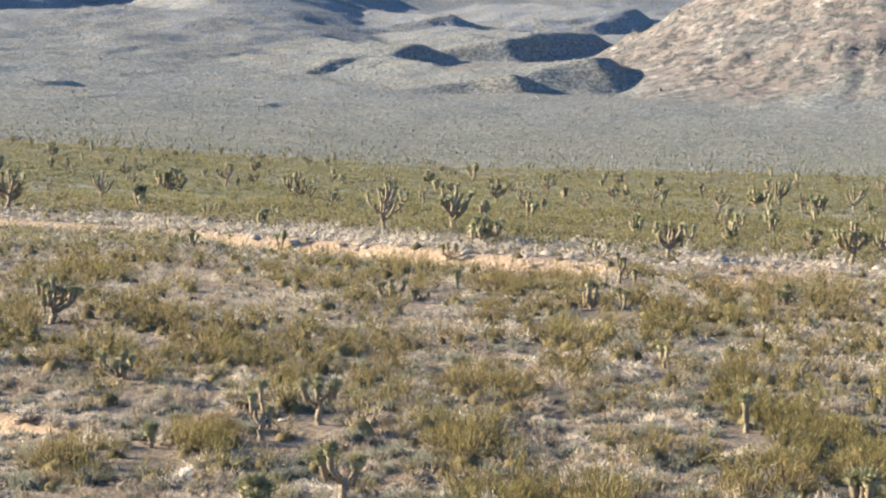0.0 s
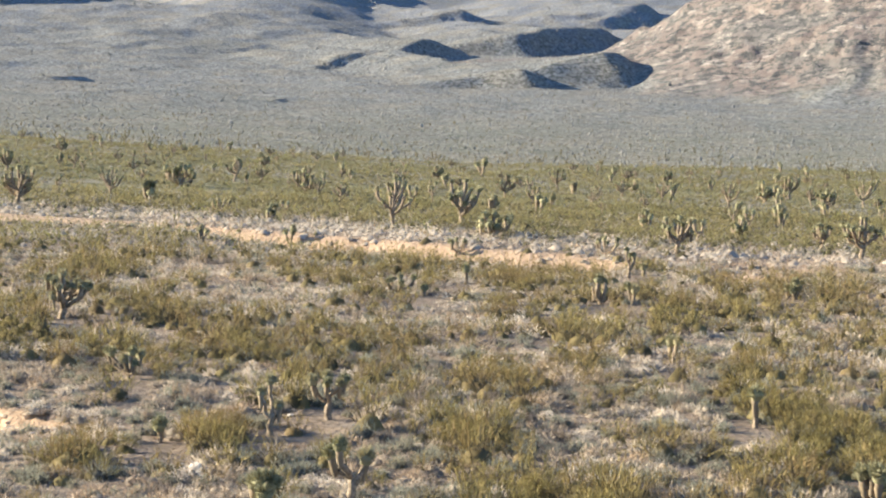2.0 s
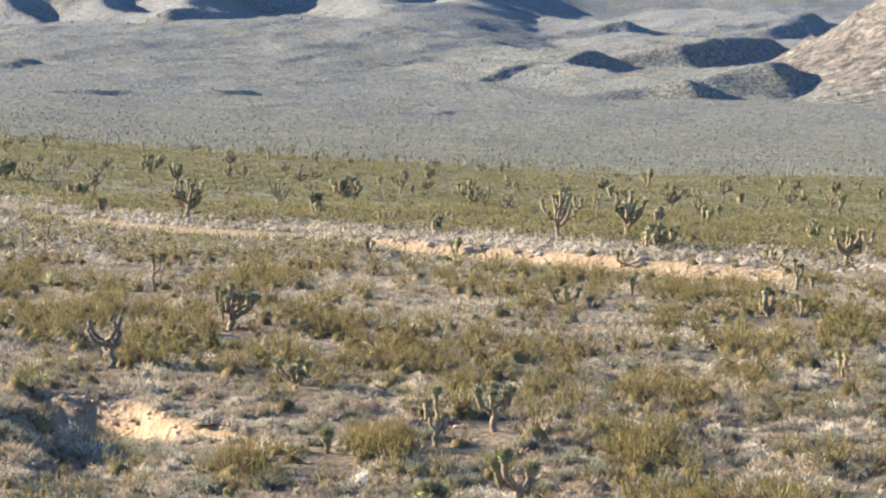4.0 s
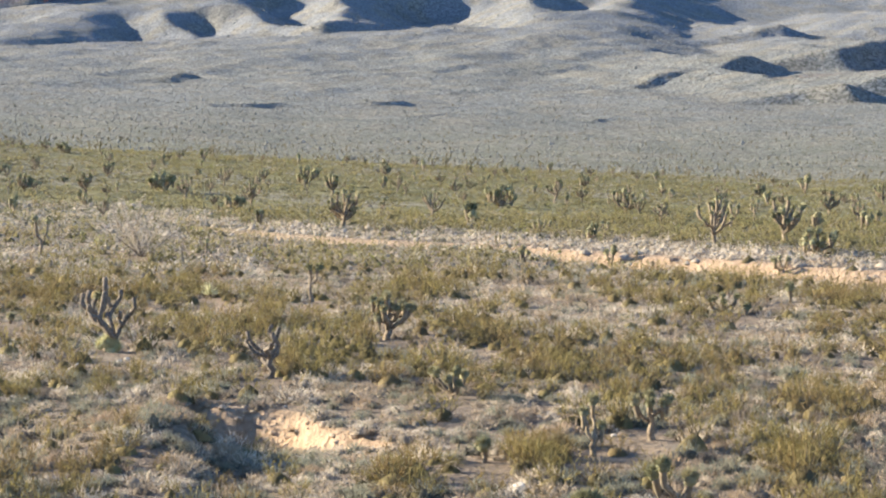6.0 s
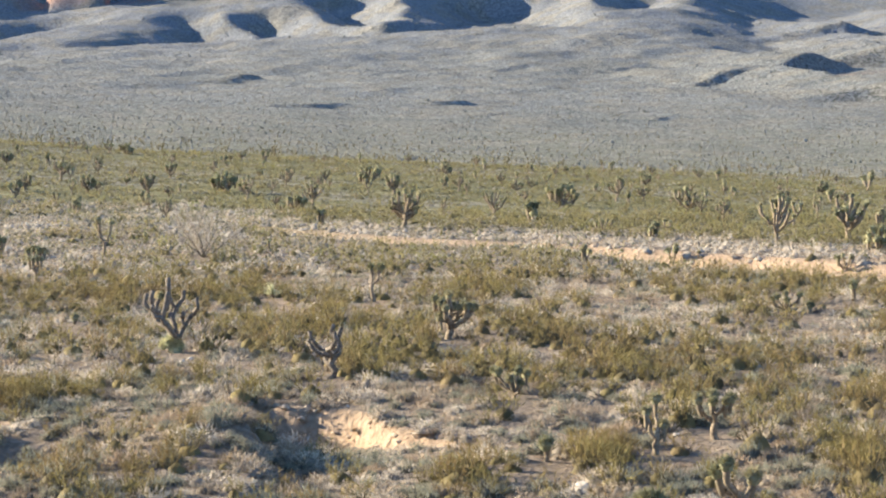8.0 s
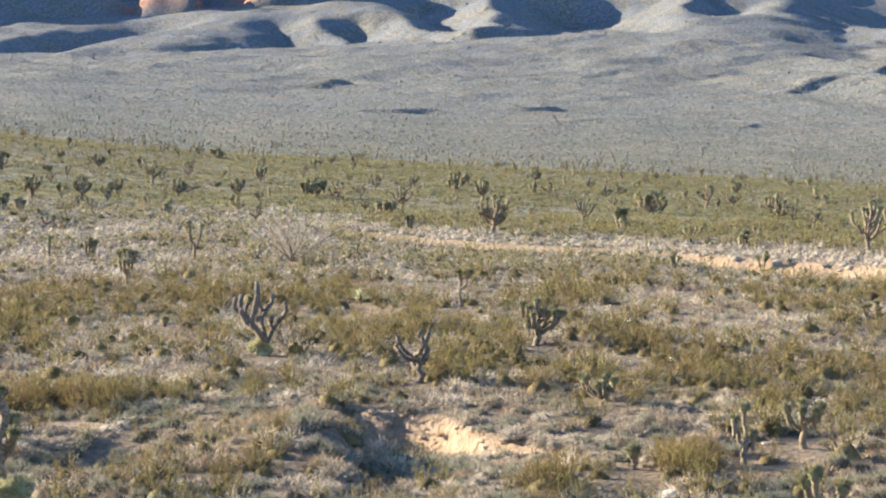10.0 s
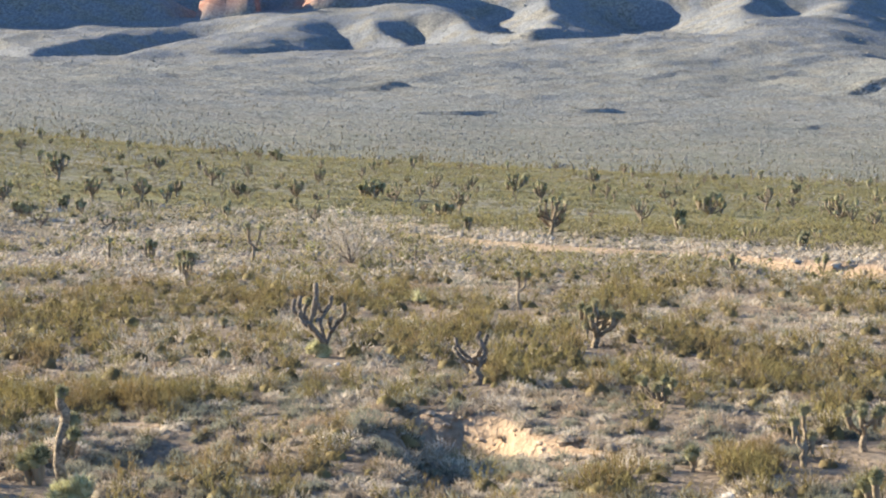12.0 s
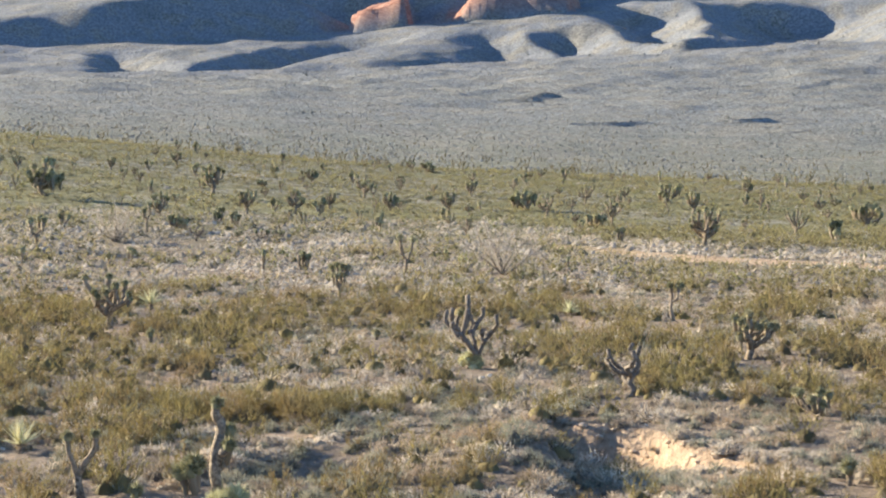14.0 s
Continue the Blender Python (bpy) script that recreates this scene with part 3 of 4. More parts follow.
# the trees and shrubs that stand out near the camera: metres right, metres ahead, height
NEAR_PLANTS = {
    "broad": [(-20.7, 109.8, 2.75), (-64.3, 119.2, 3.78)],
    "low": [(-13.8, 88.3, 1.56), (-3.2, 129.7, 1.49)],
    "column": [(-6.6, 75.8, 2.46), (12.6, 145.7, 2.40)],
    "umbrella": [(-4.6, 79.3, 2.07), (-60.5, 149.4, 2.6)],
    "young": [(-32.5, 61.8, 0.80), (-10.3, 73.3, 1.11), (12.1, 80.6, 1.87), (-1.7, 129.9, 0.89), (1.0, 140.4, 1.61), (13.9, 148.9, 1.02)],
    "fork": [(-2.9, 62.6, 2.44)],
    "snag": [(-34.6, 61.8, 2.5)],
    "young3": [(-5.5, 60.6, 1.63), (13.8, 66.1, 1.48), (-31.4, 63.8, 1.56)],
    "young2": [(10.9, 100.0, 1.51), (-44.7, 116.2, 0.85), (-57.1, 110.9, 1.02), (11.2, 127.1, 1.57)],
    "stubby": [(9.3, 129.0, 2.12), (22.3, 133.8, 1.56)],
    "gnarled": [(-34.1, 102.5, 3.90)],
    "dead": [(-23.4, 93.6, 2.59), (-95.4, 196.2, 1.55)],
    "forkthin": [(-30.5, 134.4, 2.79)],
    "deadbush": [(-54.3, 172.3, 4.20), (-101.3, 189.2, 3.87)],
    "yucca": [(-42.3, 70.9, 1.5), (-37.6, 134.6, 1.38), (-67.9, 131.9, 1.87)],
    "trunk": [(-28.9, 61.3, 3.93)],
}


def open_ground(x, y):
    """False on the bare banks and right before a tree's trunk."""
    az, r = polar(x, y)
    keep = np.ones(len(x), bool)
    for line, front, behind in ((wash_line, 2.4, 0.8), (gully_line, 1.6, 0.5)):
        at, face = line(az)
        loose = 0.75 + 0.75 * bumps(x, y, 3.5, 93)
        keep &= ~((face > 0.3) & (r > at - front * loose) & (r < at + behind * loose))
    for style, spots in NEAR_PLANTS.items():
        for px, py, _ in spots:
            q = math.hypot(px, py)
            fore, side_ = (px * (px - x) + py * (py - y)) / q, (py * (px - x) - px * (py - y)) / q
            keep &= ~((np.abs(side_) < 0.95) & (fore > -0.6) & (fore < 2.0 + 0.04 * q))
    return keep


def strewn(rng, n, r0, r1, az0=-12.8, az1=32.2):
    a, r = np.radians(rng.uniform(az0, az1, n)), np.sqrt(rng.uniform(r0 ** 2, r1 ** 2, n))
    x, y = -r * np.sin(a), r * np.cos(a)
    k = open_ground(x, y)
    return x[k], y[k]


def spaced(x, y, cell):
    """One plant at most to each cell of the ground."""
    _, first = np.unique(np.stack([np.floor(x / cell), np.floor(y / cell)], -1), axis=0, return_index=True)
    keep = np.zeros(len(x), bool)
    keep[first] = True
    return keep


# the plants' forms by the distance at which their belt begins: stems or lobes, shoots to each, how broad these are
BELTS = {60: ((12, 14, 1.2), (3, 104, 1.2)), 100: ((10, 9, 1.45), (3, 36, 1.5)), 165: ((6, 4, 2.5), (1, 18, 2.5)), 260: ((4, 3, 3.8), (1, 6, 4.0))}
OLIVES = {r0: [vase_bush(100 + 10 * k + r0, *n) for k in range(8)] for r0, (n, _) in BELTS.items()}
GREYS = {r0: [cushion_bush(105 + 10 * k + r0, *n) for k in range(8)] for r0, (_, n) in BELTS.items()}


def build_scrub():
    rng = np.random.default_rng(7)
    for r0, r1, n in ((60, 100, 4600), (100, 165, 10800), (165, 260, 15500), (260, 490, 24000)):
        x, y = strewn(rng, n, r0, r1)
        far = r0 >= 165
        g = greenness(x, y) + rng.normal(0, 0.33, len(x)) + (0.08 if r0 == 165 else 0)
        lone = rng.uniform(0, 1, len(x))
        hollow = np.zeros(len(x), bool)
        for a, q in ((22.8, 76), (-8.2, 158)):
            hx, hy = spot(a, q)
            hollow |= ((x - hx) / 3.2) ** 2 + ((y - hy) / 4) ** 2 < rng.uniform(0.3, 1.3, len(x))
        own = spaced(x, y, 0.95) if not far else np.ones(len(x), bool)
        verge = 0.17 if not far else 0.12
        o = (g > verge) & (lone < {60: 0.58, 100: 0.6, 165: 0.66, 260: 0.78}[r0]) & ~hollow
        size = np.clip(rng.lognormal(0.36, 0.3, o.sum()), 0.7, 2.4) * (1.0 if not far else 1.15)
        low = {60: 1.0, 100: 1.0, 165: 0.7, 260: 0.5}[r0]
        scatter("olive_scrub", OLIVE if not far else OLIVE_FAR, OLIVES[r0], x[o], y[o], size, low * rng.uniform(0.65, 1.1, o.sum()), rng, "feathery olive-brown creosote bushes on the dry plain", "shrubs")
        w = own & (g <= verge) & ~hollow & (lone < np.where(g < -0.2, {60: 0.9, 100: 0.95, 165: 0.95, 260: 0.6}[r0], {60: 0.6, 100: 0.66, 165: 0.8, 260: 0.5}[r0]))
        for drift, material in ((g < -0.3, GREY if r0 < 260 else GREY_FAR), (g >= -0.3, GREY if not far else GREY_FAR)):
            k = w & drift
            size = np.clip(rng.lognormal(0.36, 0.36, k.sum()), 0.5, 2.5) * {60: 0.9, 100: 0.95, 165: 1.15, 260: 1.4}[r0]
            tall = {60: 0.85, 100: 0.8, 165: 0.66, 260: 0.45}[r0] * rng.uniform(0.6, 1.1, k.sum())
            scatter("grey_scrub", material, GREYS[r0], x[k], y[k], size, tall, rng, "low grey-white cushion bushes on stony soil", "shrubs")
        b = own & (lone > 0.58) & (lone < 0.85) & (g < 0.4) & (g >= -0.2) & ~hollow & (not far)
        if b.any():
            size = np.clip(rng.lognormal(0.05, 0.3, b.sum()), 0.4, 1.8)
            scatter("brown_scrub", BROWN, GREYS[r0], x[b], y[b], size, rng.uniform(0.8, 1.3, b.sum()), rng, "bare brown-grey twiggy bushes", "shrubs")
        y_ = far & (lone > 0.93) & (lone < 0.96) & (rng.uniform(0, 1, len(x)) < 0.6)
        if y_.any():
            scatter("green_scrub", GREEN, OLIVES[r0], x[y_], y[y_], rng.uniform(0.8, 1.7, y_.sum()), rng.uniform(0.7, 1.0, y_.sum()), rng, "bright yellow-green bushes among the olive ones", "shrubs")
        s = lone > {60: 0.82, 100: 0.87, 165: 0.97, 260: 0.97}[r0]
        s |= hollow  # dark sage crowds the hollows
        size = np.clip(rng.lognormal(0.1, 0.28, s.sum()), 0.5, 1.8)
        scatter("sage_scrub", SAGE, GREYS[r0], x[s], y[s], size, rng.uniform(0.8, 1.2, s.sum()) * (1 if not far else 0.7), rng, "dusty grey-green sage bushes", "shrubs")
    for a, q, wide in ((14.2, 80, 3.0), (15.4, 77, 3.0), (13.0, 75.5, 3.0), (-8.2, 158, 5.0)):
        hx, hy = spot(a, q)
        x, y = hx + rng.normal(0, 0.6 * wide, 16), hy + rng.normal(0, 0.6 * wide, 16)
        k = open_ground(x, y)
        x, y = x[k], y[k]
        scatter("sage_scrub", SAGE, GREYS[60], x, y, rng.uniform(0.6, 1.5, len(x)), rng.uniform(0.8, 1.2, len(x)), rng, "dusty grey-green sage bushes in a shaded hollow", "shrubs")
    x, y = strewn(rng, 1300, 60, 110)
    tuft = [vase_bush(180 + k, 6, 3, 1.3) for k in range(4)]
    scatter("dry_grass", STRAW, tuft, x, y, rng.uniform(0.2, 0.45, len(x)), rng.uniform(0.8, 1.3, len(x)), rng, "small straw-coloured tufts of dry grass", "grass")
    x, y = strewn(rng, 115000, 480, 3950)
    thin = rng.uniform(0, 1, len(x)) < np.interp(np.hypot(x, y), [700, 2200, 3950], [1, 0.35, 0.25])
    x, y = x[thin], y[thin]
    dot = []
    for k in range(4):
        b = np.arange(5) * 1.2566 + 0.3 * k
        v = np.concatenate([np.stack([0.5 * np.cos(b), 0.5 * np.sin(b), 0 * b - 0.05], -1) * rng.uniform(0.7, 1.2, (5, 1)), [[0.1, 0, 0.55]]])
        dot.append((v, np.array([(i, (i + 1) % 5, 5) for i in range(5)])))
    scatter("far_scrub", FAR_SCRUB, dot, x, y, rng.lognormal(0.35, 0.35, len(x)) * np.interp(np.hypot(x, y), [500, 1500, 3500], [0.55, 0.95, 1.5]), rng.uniform(0.9, 1.6, len(x)), rng, "grey-green scrub far out on the plain", "shrubs")


FAR_SCRUB = leaf_material("far_scrub_leaves", (0.10, 0.108, 0.10), (0.31, 0.31, 0.285), (0.30, 0.295, 0.27), glow=0.15)
build_scrub()


# ---- Joshua trees ----
def part(name, me, parent, label=""):
    ob = new(name, me)
    ob.parent = parent
    if name in ("leaf_head", "dead_thatch", "crown", "twigs", "stems"):  # leaves past counting
        tagged(ob, kind="stuff")
    return tagged(ob, label)


def tube(points, radii, rng, sides=7, shag=0.12):
    """A limb: rings of uneven radius along the points, closed at the tip."""
    points = [np.array(p, float) for p in points]
    vs, ts = [], []
    for i, p in enumerate(points):
        way = points[min(i + 1, len(points) - 1)] - points[max(i - 1, 0)]
        way /= np.linalg.norm(way) + 1e-9
        u = np.cross(way, (0.31, 0.95, 0.1))
        u /= np.linalg.norm(u)
        w = np.cross(way, u)
        for k in range(sides):
            a = 2 * math.pi * (k + 0.5 * (i % 2)) / sides
            q = radii[i] * (1 + rng.uniform(-shag, shag))
            vs.append(p + q * (math.cos(a) * u + math.sin(a) * w))
    for i in range(len(points) - 1):
        for k in range(sides):
            a, b = i * sides + k, i * sides + (k + 1) % sides
            ts += [(a, b, a + sides), (b, b + sides, a + sides)]
    vs.append(points[-1] + 0.3 * radii[-1] * np.array((0, 0, 1)))
    top = (len(points) - 1) * sides
    ts += [(top + k, top + (k + 1) % sides, len(vs) - 1) for k in range(sides)]
    return np.array(vs), np.array(ts)


def bend(start, way, length, rise, rng, steps=5, wander=0.16):
    """A limb's line: it sets out along way, and turns upwards."""
    p, w, line = np.array(start, float), np.array(way, float), [np.array(start, float)]
    for _ in range(steps):
        w = w + np.array((0, 0, rise / steps)) + rng.normal(0, wander, 3) * (1, 1, 0.5)
        w /= np.linalg.norm(w)
        p = p + w * length / steps
        line.append(p)
    return line, w


def rosette(tip, way, size, rng, n, wide, live=True):
    """Sword leaves packed into a club round a limb's end; the dead ones hang back along the limb."""
    way = np.array(way)
    d = rng.normal(size=(n, 3))
    d /= np.linalg.norm(d, axis=1, keepdims=True)
    if live:
        d = d + way * np.where(d @ way < -0.4, 1.1, 0.3)[:, None]
        base = np.array(tip) - way * rng.uniform(0.0, 0.45, n)[:, None] * size + d * 0.38 * size
        long = size * rng.uniform(0.45, 0.75, n)
    else:
        d = d - way * (0.9 + d @ way)[:, None]
        base = np.array(tip) - way * rng.uniform(0.6, 2.5, n)[:, None] * size
        long = size * rng.uniform(0.25, 0.45, n)
    v, t = blades(rng, n, base, d, long, wide * rng.uniform(0.7, 1.2, n))
    if n > 20:  # the packed leaf bases
        if live:
            line, round_ = (-0.8, -0.6, -0.25, 0.12, 0.34), (0.28, 0.52, 0.64, 0.5, 0.2)
        else:
            line, round_ = (-2.5, -1.9, -1.2, -0.6), (0.22, 0.32, 0.38, 0.42)
        v2, t2 = tube([np.array(tip) + way * size * f for f in line], np.array(round_) * size, rng, 7 if n > 80 else 5, 0.25)
        v, t = np.concatenate([v, v2]), np.concatenate([t, t2 + len(v)])
    return v, t


def arch(start, end, out, wander, rng, steps=7):
    """A limb's line that leaves sideways and turns up to its end, with the way it points there."""
    start, end = np.array(start, float), np.array(end, float)
    knee = start + (end - start) * (out, out, 0.3)
    line, (p1, p2, turns) = [start], rng.uniform((0, 0, 3.5), (6.28, 6.28, 6.5))
    for f in np.arange(1, steps + 1) / steps:
        p = (1 - f) ** 2 * start + 2 * f * (1 - f) * knee + f * f * end
        line.append(p + 1.3 * wander * np.array((math.sin(p1 + turns * f), math.sin(p2 + turns * f), 0)) * math.sin(math.pi * f) + rng.normal(0, 0.25 * wander, 3) * (f < 1))
    way = line[-1] - line[-2]
    return line, way / np.linalg.norm(way)


# share of the height below the first fork; limbs; heads to a limb; half-width against height; lowest head against height; size of the heads; thickness; share of heads that still live; crookedness
STYLES = {
    "young": (0.55, 1, 1, 0.03, 1.0, 0.25, 0.10, 1.0, 0.01), "young2": (0.45, 2, 1, 0.25, 0.8, 0.22, 0.09, 1.0, 0.03), "young3": (0.25, 4, 1, 0.32, 0.7, 0.26, 0.09, 1.0, 0.03),
    "fork": (0.42, 3, 1, 0.30, 0.72, 0.19, 0.10, 1.0, 0.05), "forkthin": (0.5, 2, 1, 0.30, 0.7, 0.19, 0.09, 1.0, 0.06), "broad": (0.36, 7, 2, 0.5, 0.66, 0.155, 0.14, 1.0, 0.05),
    "dense": (0.26, 9, 2, 0.5, 0.5, 0.165, 0.12, 1.0, 0.06), "wide": (0.12, 8, 2, 0.72, 0.5, 0.21, 0.12, 1.0, 0.07), "low": (0.22, 6, 1, 0.85, 0.6, 0.165, 0.10, 1.0, 0.05),
    "stubby": (0.08, 6, 1, 0.34, 0.5, 0.22, 0.13, 0.8, 0.04), "column": (0.4, 3, 1, 0.17, 0.42, 0.155, 0.09, 1.0, 0.04), "umbrella": (0.55, 5, 1, 0.36, 0.9, 0.165, 0.11, 1.0, 0.04),
    "gnarled": (0.2, 5, 2, 0.42, 0.66, 0.12, 0.11, 0.3, 0.17), "dead": (0.36, 5, 1, 0.6, 0.7, 0.2, 0.10, 0.0, 0.15), "trunk": (0.72, 3, 1, 0.12, 0.5, 0.155, 0.125, 1.0, 0.12), "snag": (0.38, 2, 1, 0.26, 0.85, 0.14, 0.115, 1.0, 0.05),
}
LABELS = {
    "young": "young unbranched Joshua tree with one green leaf head", "young2": "young Joshua tree with two green leaf heads", "young3": "squat young Joshua tree with bunched yellow-green heads",
    "fork": "forked Joshua tree with spiky olive leaf heads", "forkthin": "thin forked Joshua tree leaning over dry scrub", "broad": "broad branching Joshua tree with many leaf heads",
    "dense": "dense dark Joshua tree with crowded leaf heads", "wide": "low spreading Joshua tree with upturned limbs", "low": "low many-headed Joshua tree among bushes",
    "stubby": "clump of short thick Joshua tree stems", "column": "upright Joshua tree with heads stacked along its stem", "umbrella": "Joshua tree with a bare trunk and flat top",
    "gnarled": "old gnarled Joshua tree with mostly bare limbs", "dead": "dead leafless Joshua tree with bleached bent limbs", "trunk": "tall thick-trunked Joshua tree with yellow-green heads", "snag": "forked Joshua tree with bare curved limbs and small tufts",
}


def joshua(style, tall, seed, fine):
    """A Joshua tree of that height on the origin. fine: its limbs and heads are parts of their own, with all their leaves."""
    rng = np.random.default_rng(seed)
    fork, limbs, heads, half, lowest, head, thick, living, crook = STYLES[style]
    if not fine:
        half, thick = 0.85 * half, 0.95 * thick
    k = min(1.25, max(0.55, tall / 2.6))
    head, thick, crook = head * (2.0 if fine else 2.2) * (0.65 + 0.35 * k), 1.3 * thick * (0.35 + 0.65 * k), crook * min(tall, 3.0)
    root = tagged(new("joshua_tree"), LABELS[style], "tree", "Joshua trees on the plain")
    reach = max(0.3, tall - 0.8 * head)
    wood = DEADWOOD if living < 0.5 else BARK
    trunk, way = arch((0, 0, -0.12), (rng.normal(0, 0.05) * tall, rng.normal(0, 0.05) * tall, fork * reach), 0.4, (0.5 if style == "trunk" else 0.35) * crook, rng, 5)
    bits, tips = [("trunk", *tube(trunk, np.linspace(1.3, 0.9, 6) * thick, rng, 8 if fine else 6, 0.18))], []
    first = rng.uniform(0, 6.28)
    for i in range(limbs):
        a = first + 2.4 * i + rng.normal(0, 0.3)
        far = half * tall * (0.15 if limbs > 3 and i == 0 else rng.uniform(0.55, 1.0))
        top = reach * (1.0 if i == 0 else rng.uniform(lowest, 0.75 if style == "trunk" else 1.0))
        start = trunk[-1 - (i % 3 if style in ("column", "trunk") and i else i % 2)]
        end = np.array((far * math.cos(a), far * math.sin(a), max(top, start[2] + 0.12)))
        line, w = arch(start, end, 0.85, (0.12 if style == "trunk" else 0.5) * crook, rng)
        thin = thick * (0.85 if style == "trunk" and i == 0 else rng.uniform(0.6, 0.75))
        v, t = tube(line, np.linspace(1.1, 1.0, 8) * thin, rng, 7 if fine else 5, 0.22)
        tips.append((line[-1], w))
        for j in range(heads - 1):
            b = a + (1 if rng.uniform() < 0.5 else -1) * rng.uniform(0.6, 1.3)
            side = line[3] + np.array((math.cos(b), math.sin(b), 0)) * half * tall * rng.uniform(0.3, 0.5)
            side[2] = max(line[3][2] + 0.15, end[2] * rng.uniform(0.72, 1.0))
            twig, tw = arch(line[3], side, 0.9, 0.4 * crook, rng, 5)
            v2, t2 = tube(twig, np.linspace(0.95, 1.0, 6) * thin * 0.92, rng, 6 if fine else 5, 0.22)
            v, t = np.concatenate([v, v2]), np.concatenate([t, t2 + len(v)])
            tips.append((twig[-1], tw))
        bits.append(("limb", v, t))
    if style in ("gnarled", "trunk"):  # pups at the foot
        for i in range(7):
            a = rng.uniform(3.4, 6.0)
            tips.append((np.array((0.5 * math.cos(a), 0.4 * math.sin(a), rng.uniform(0.15, 0.6))), np.array((0.3 * math.cos(a), 0.3 * math.sin(a), 0.9))))
    leaves = []
    n, wide = (300, 0.042) if fine else (56, 0.085)
    for i, (tip, w) in enumerate(tips):
        alive = rng.uniform() < living or i >= limbs * heads
        if alive:
            leaves.append(("leaf_head", *rosette(tip, w, head * rng.uniform(0.85, 1.15) * (1.6 if i >= limbs * heads else 1), rng, n, wide * head / 0.28), SWORD if i >= limbs * heads else LEAF, rng.uniform()))
        if living > 0 and i < limbs * heads:
            leaves.append(("dead_thatch", *rosette(tip, w, head * rng.uniform(0.8, 1.0), rng, 3 * n // 4, wide * head / 0.28, False), THATCH, rng.uniform()))
    # stretched to its full height
    fit = tall / max(q[1][:, 2].max() for q in bits + leaves)
    bits, leaves = [(n_, v * fit, t) for n_, v, t in bits], [(q[0], q[1] * fit, *q[2:]) for q in leaves]
    if fine:
        for name, v, t in bits:
            part(name, mesh_of(name, v, t, wood), root)
        for name, v, t, material, tone in leaves:
            part(name, mesh_of(name, v, t, material, np.full(len(v), tone)), root, "straw-coloured dead leaves" if name == "dead_thatch" else "")
    else:
        for name, members, material in (("trunk", bits, wood), ("crown", [q for q in leaves if q[0] == "leaf_head"], LEAF), ("dead_thatch", [q for q in leaves if q[0] != "leaf_head"], THATCH)):
            vs, ts, tones, start = [], [], [], 0
            for q in members:
                vs.append(q[1])
                ts.append(q[2] + start)
                tones.append(np.full(len(q[1]), q[4] if len(q) > 4 else 0.5))
                start += len(q[1])
            if vs:
                part(name, mesh_of(name, np.concatenate(vs), np.concatenate(ts), material, np.concatenate(tones)), root)
    return root


def yucca(tall, seed):
    """A stemless yucca: one ball of stiff swords."""
    rng = np.random.default_rng(seed)
    root = tagged(new("yucca"), "stemless yucca with stiff pale green sword leaves", "yucca", "yuccas on the plain")
    n = 60
    a, el = rng.uniform(0, 6.28, n), np.radians(rng.uniform(12, 88, n))
    way = np.stack([np.cos(a) * np.cos(el), np.sin(a) * np.cos(el), np.sin(el)], -1)
    v, t = blades(rng, n, np.array((0, 0, 0.22 * tall)) + 0.06 * way, way, 0.72 * tall * rng.uniform(0.8, 1.1, n), np.full(n, 0.085))
    part("leaf_head", mesh_of("leaf_head", v, t, SWORD, np.full(len(v), 0.4)), root)
    v, t = blades(rng, 40, np.array((0, 0, 0.25 * tall)) + 0.05 * way[:40], way[:40] * (1, 1, -0.4), 0.4 * tall * rng.uniform(0.7, 1.1, 40), np.full(40, 0.07))
    part("dead_thatch", mesh_of("dead_thatch", v, t, THATCH, np.full(len(v), 0.5)), root, "straw-coloured dead leaves")
    v, t = tube([(0, 0, -0.1), (0, 0, 0.12 * tall), (0.01, 0, 0.3 * tall)], (0.12, 0.11, 0.08), rng)
    part("stem", mesh_of("stem", v, t, BARK), root)
    return root


def bare_shrub(tall, seed):
    """A big leafless shrub: a few bleached stems and a haze of fine twigs."""
    rng = np.random.default_rng(seed)
    root = tagged(new("bare_shrub"), "large bare shrub of pale bleached twigs", "shrub", "bare pale shrubs")
    twigs_v, twigs_t, start = [], [], 0
    for i in range(14):
        a, out = rng.uniform(0, 6.28), rng.uniform(0.2, 1.7)
        line, end = bend((0, 0, -0.1), (out * math.cos(a), out * math.sin(a), 1.0), tall * rng.uniform(0.9, 1.3), 0.35, rng, 6, 0.12)
        v, t = tube(line, np.linspace(0.055, 0.02, 7), rng, 5)
        part("stem", mesh_of("stem", v, t, DEADWOOD), root)
        n = 130
        at = rng.integers(1, 6, n)
        base = np.array(line)[at] + (np.array(line)[at + 1 - (at == 6)] - np.array(line)[at]) * rng.uniform(0, 1, (n, 1))
        way = rng.normal(0, 0.75, (n, 3)) + (0, 0, 0.55)
        v, t = blades(rng, n, base, way, rng.uniform(0.4, 1.1, n) * tall / 3.5, np.full(n, 0.024))
        twigs_v.append(v)
        twigs_t.append(t + start)
        start += len(v)
    part("crown", mesh_of("crown", np.concatenate(twigs_v), np.concatenate(twigs_t), PALE_TWIG, np.full(start, 0.3)), root)
    return root


PALE_TWIG = leaf_material("bleached_twigs", (0.40, 0.355, 0.30), (0.60, 0.54, 0.46), (0.5, 0.44, 0.37))


def stood(ob, x, y, turn=0.0, sink=0.0):
    ob.matrix_basis = pose(x, y, height(x, y) - sink, 0, 0, turn)
    return ob


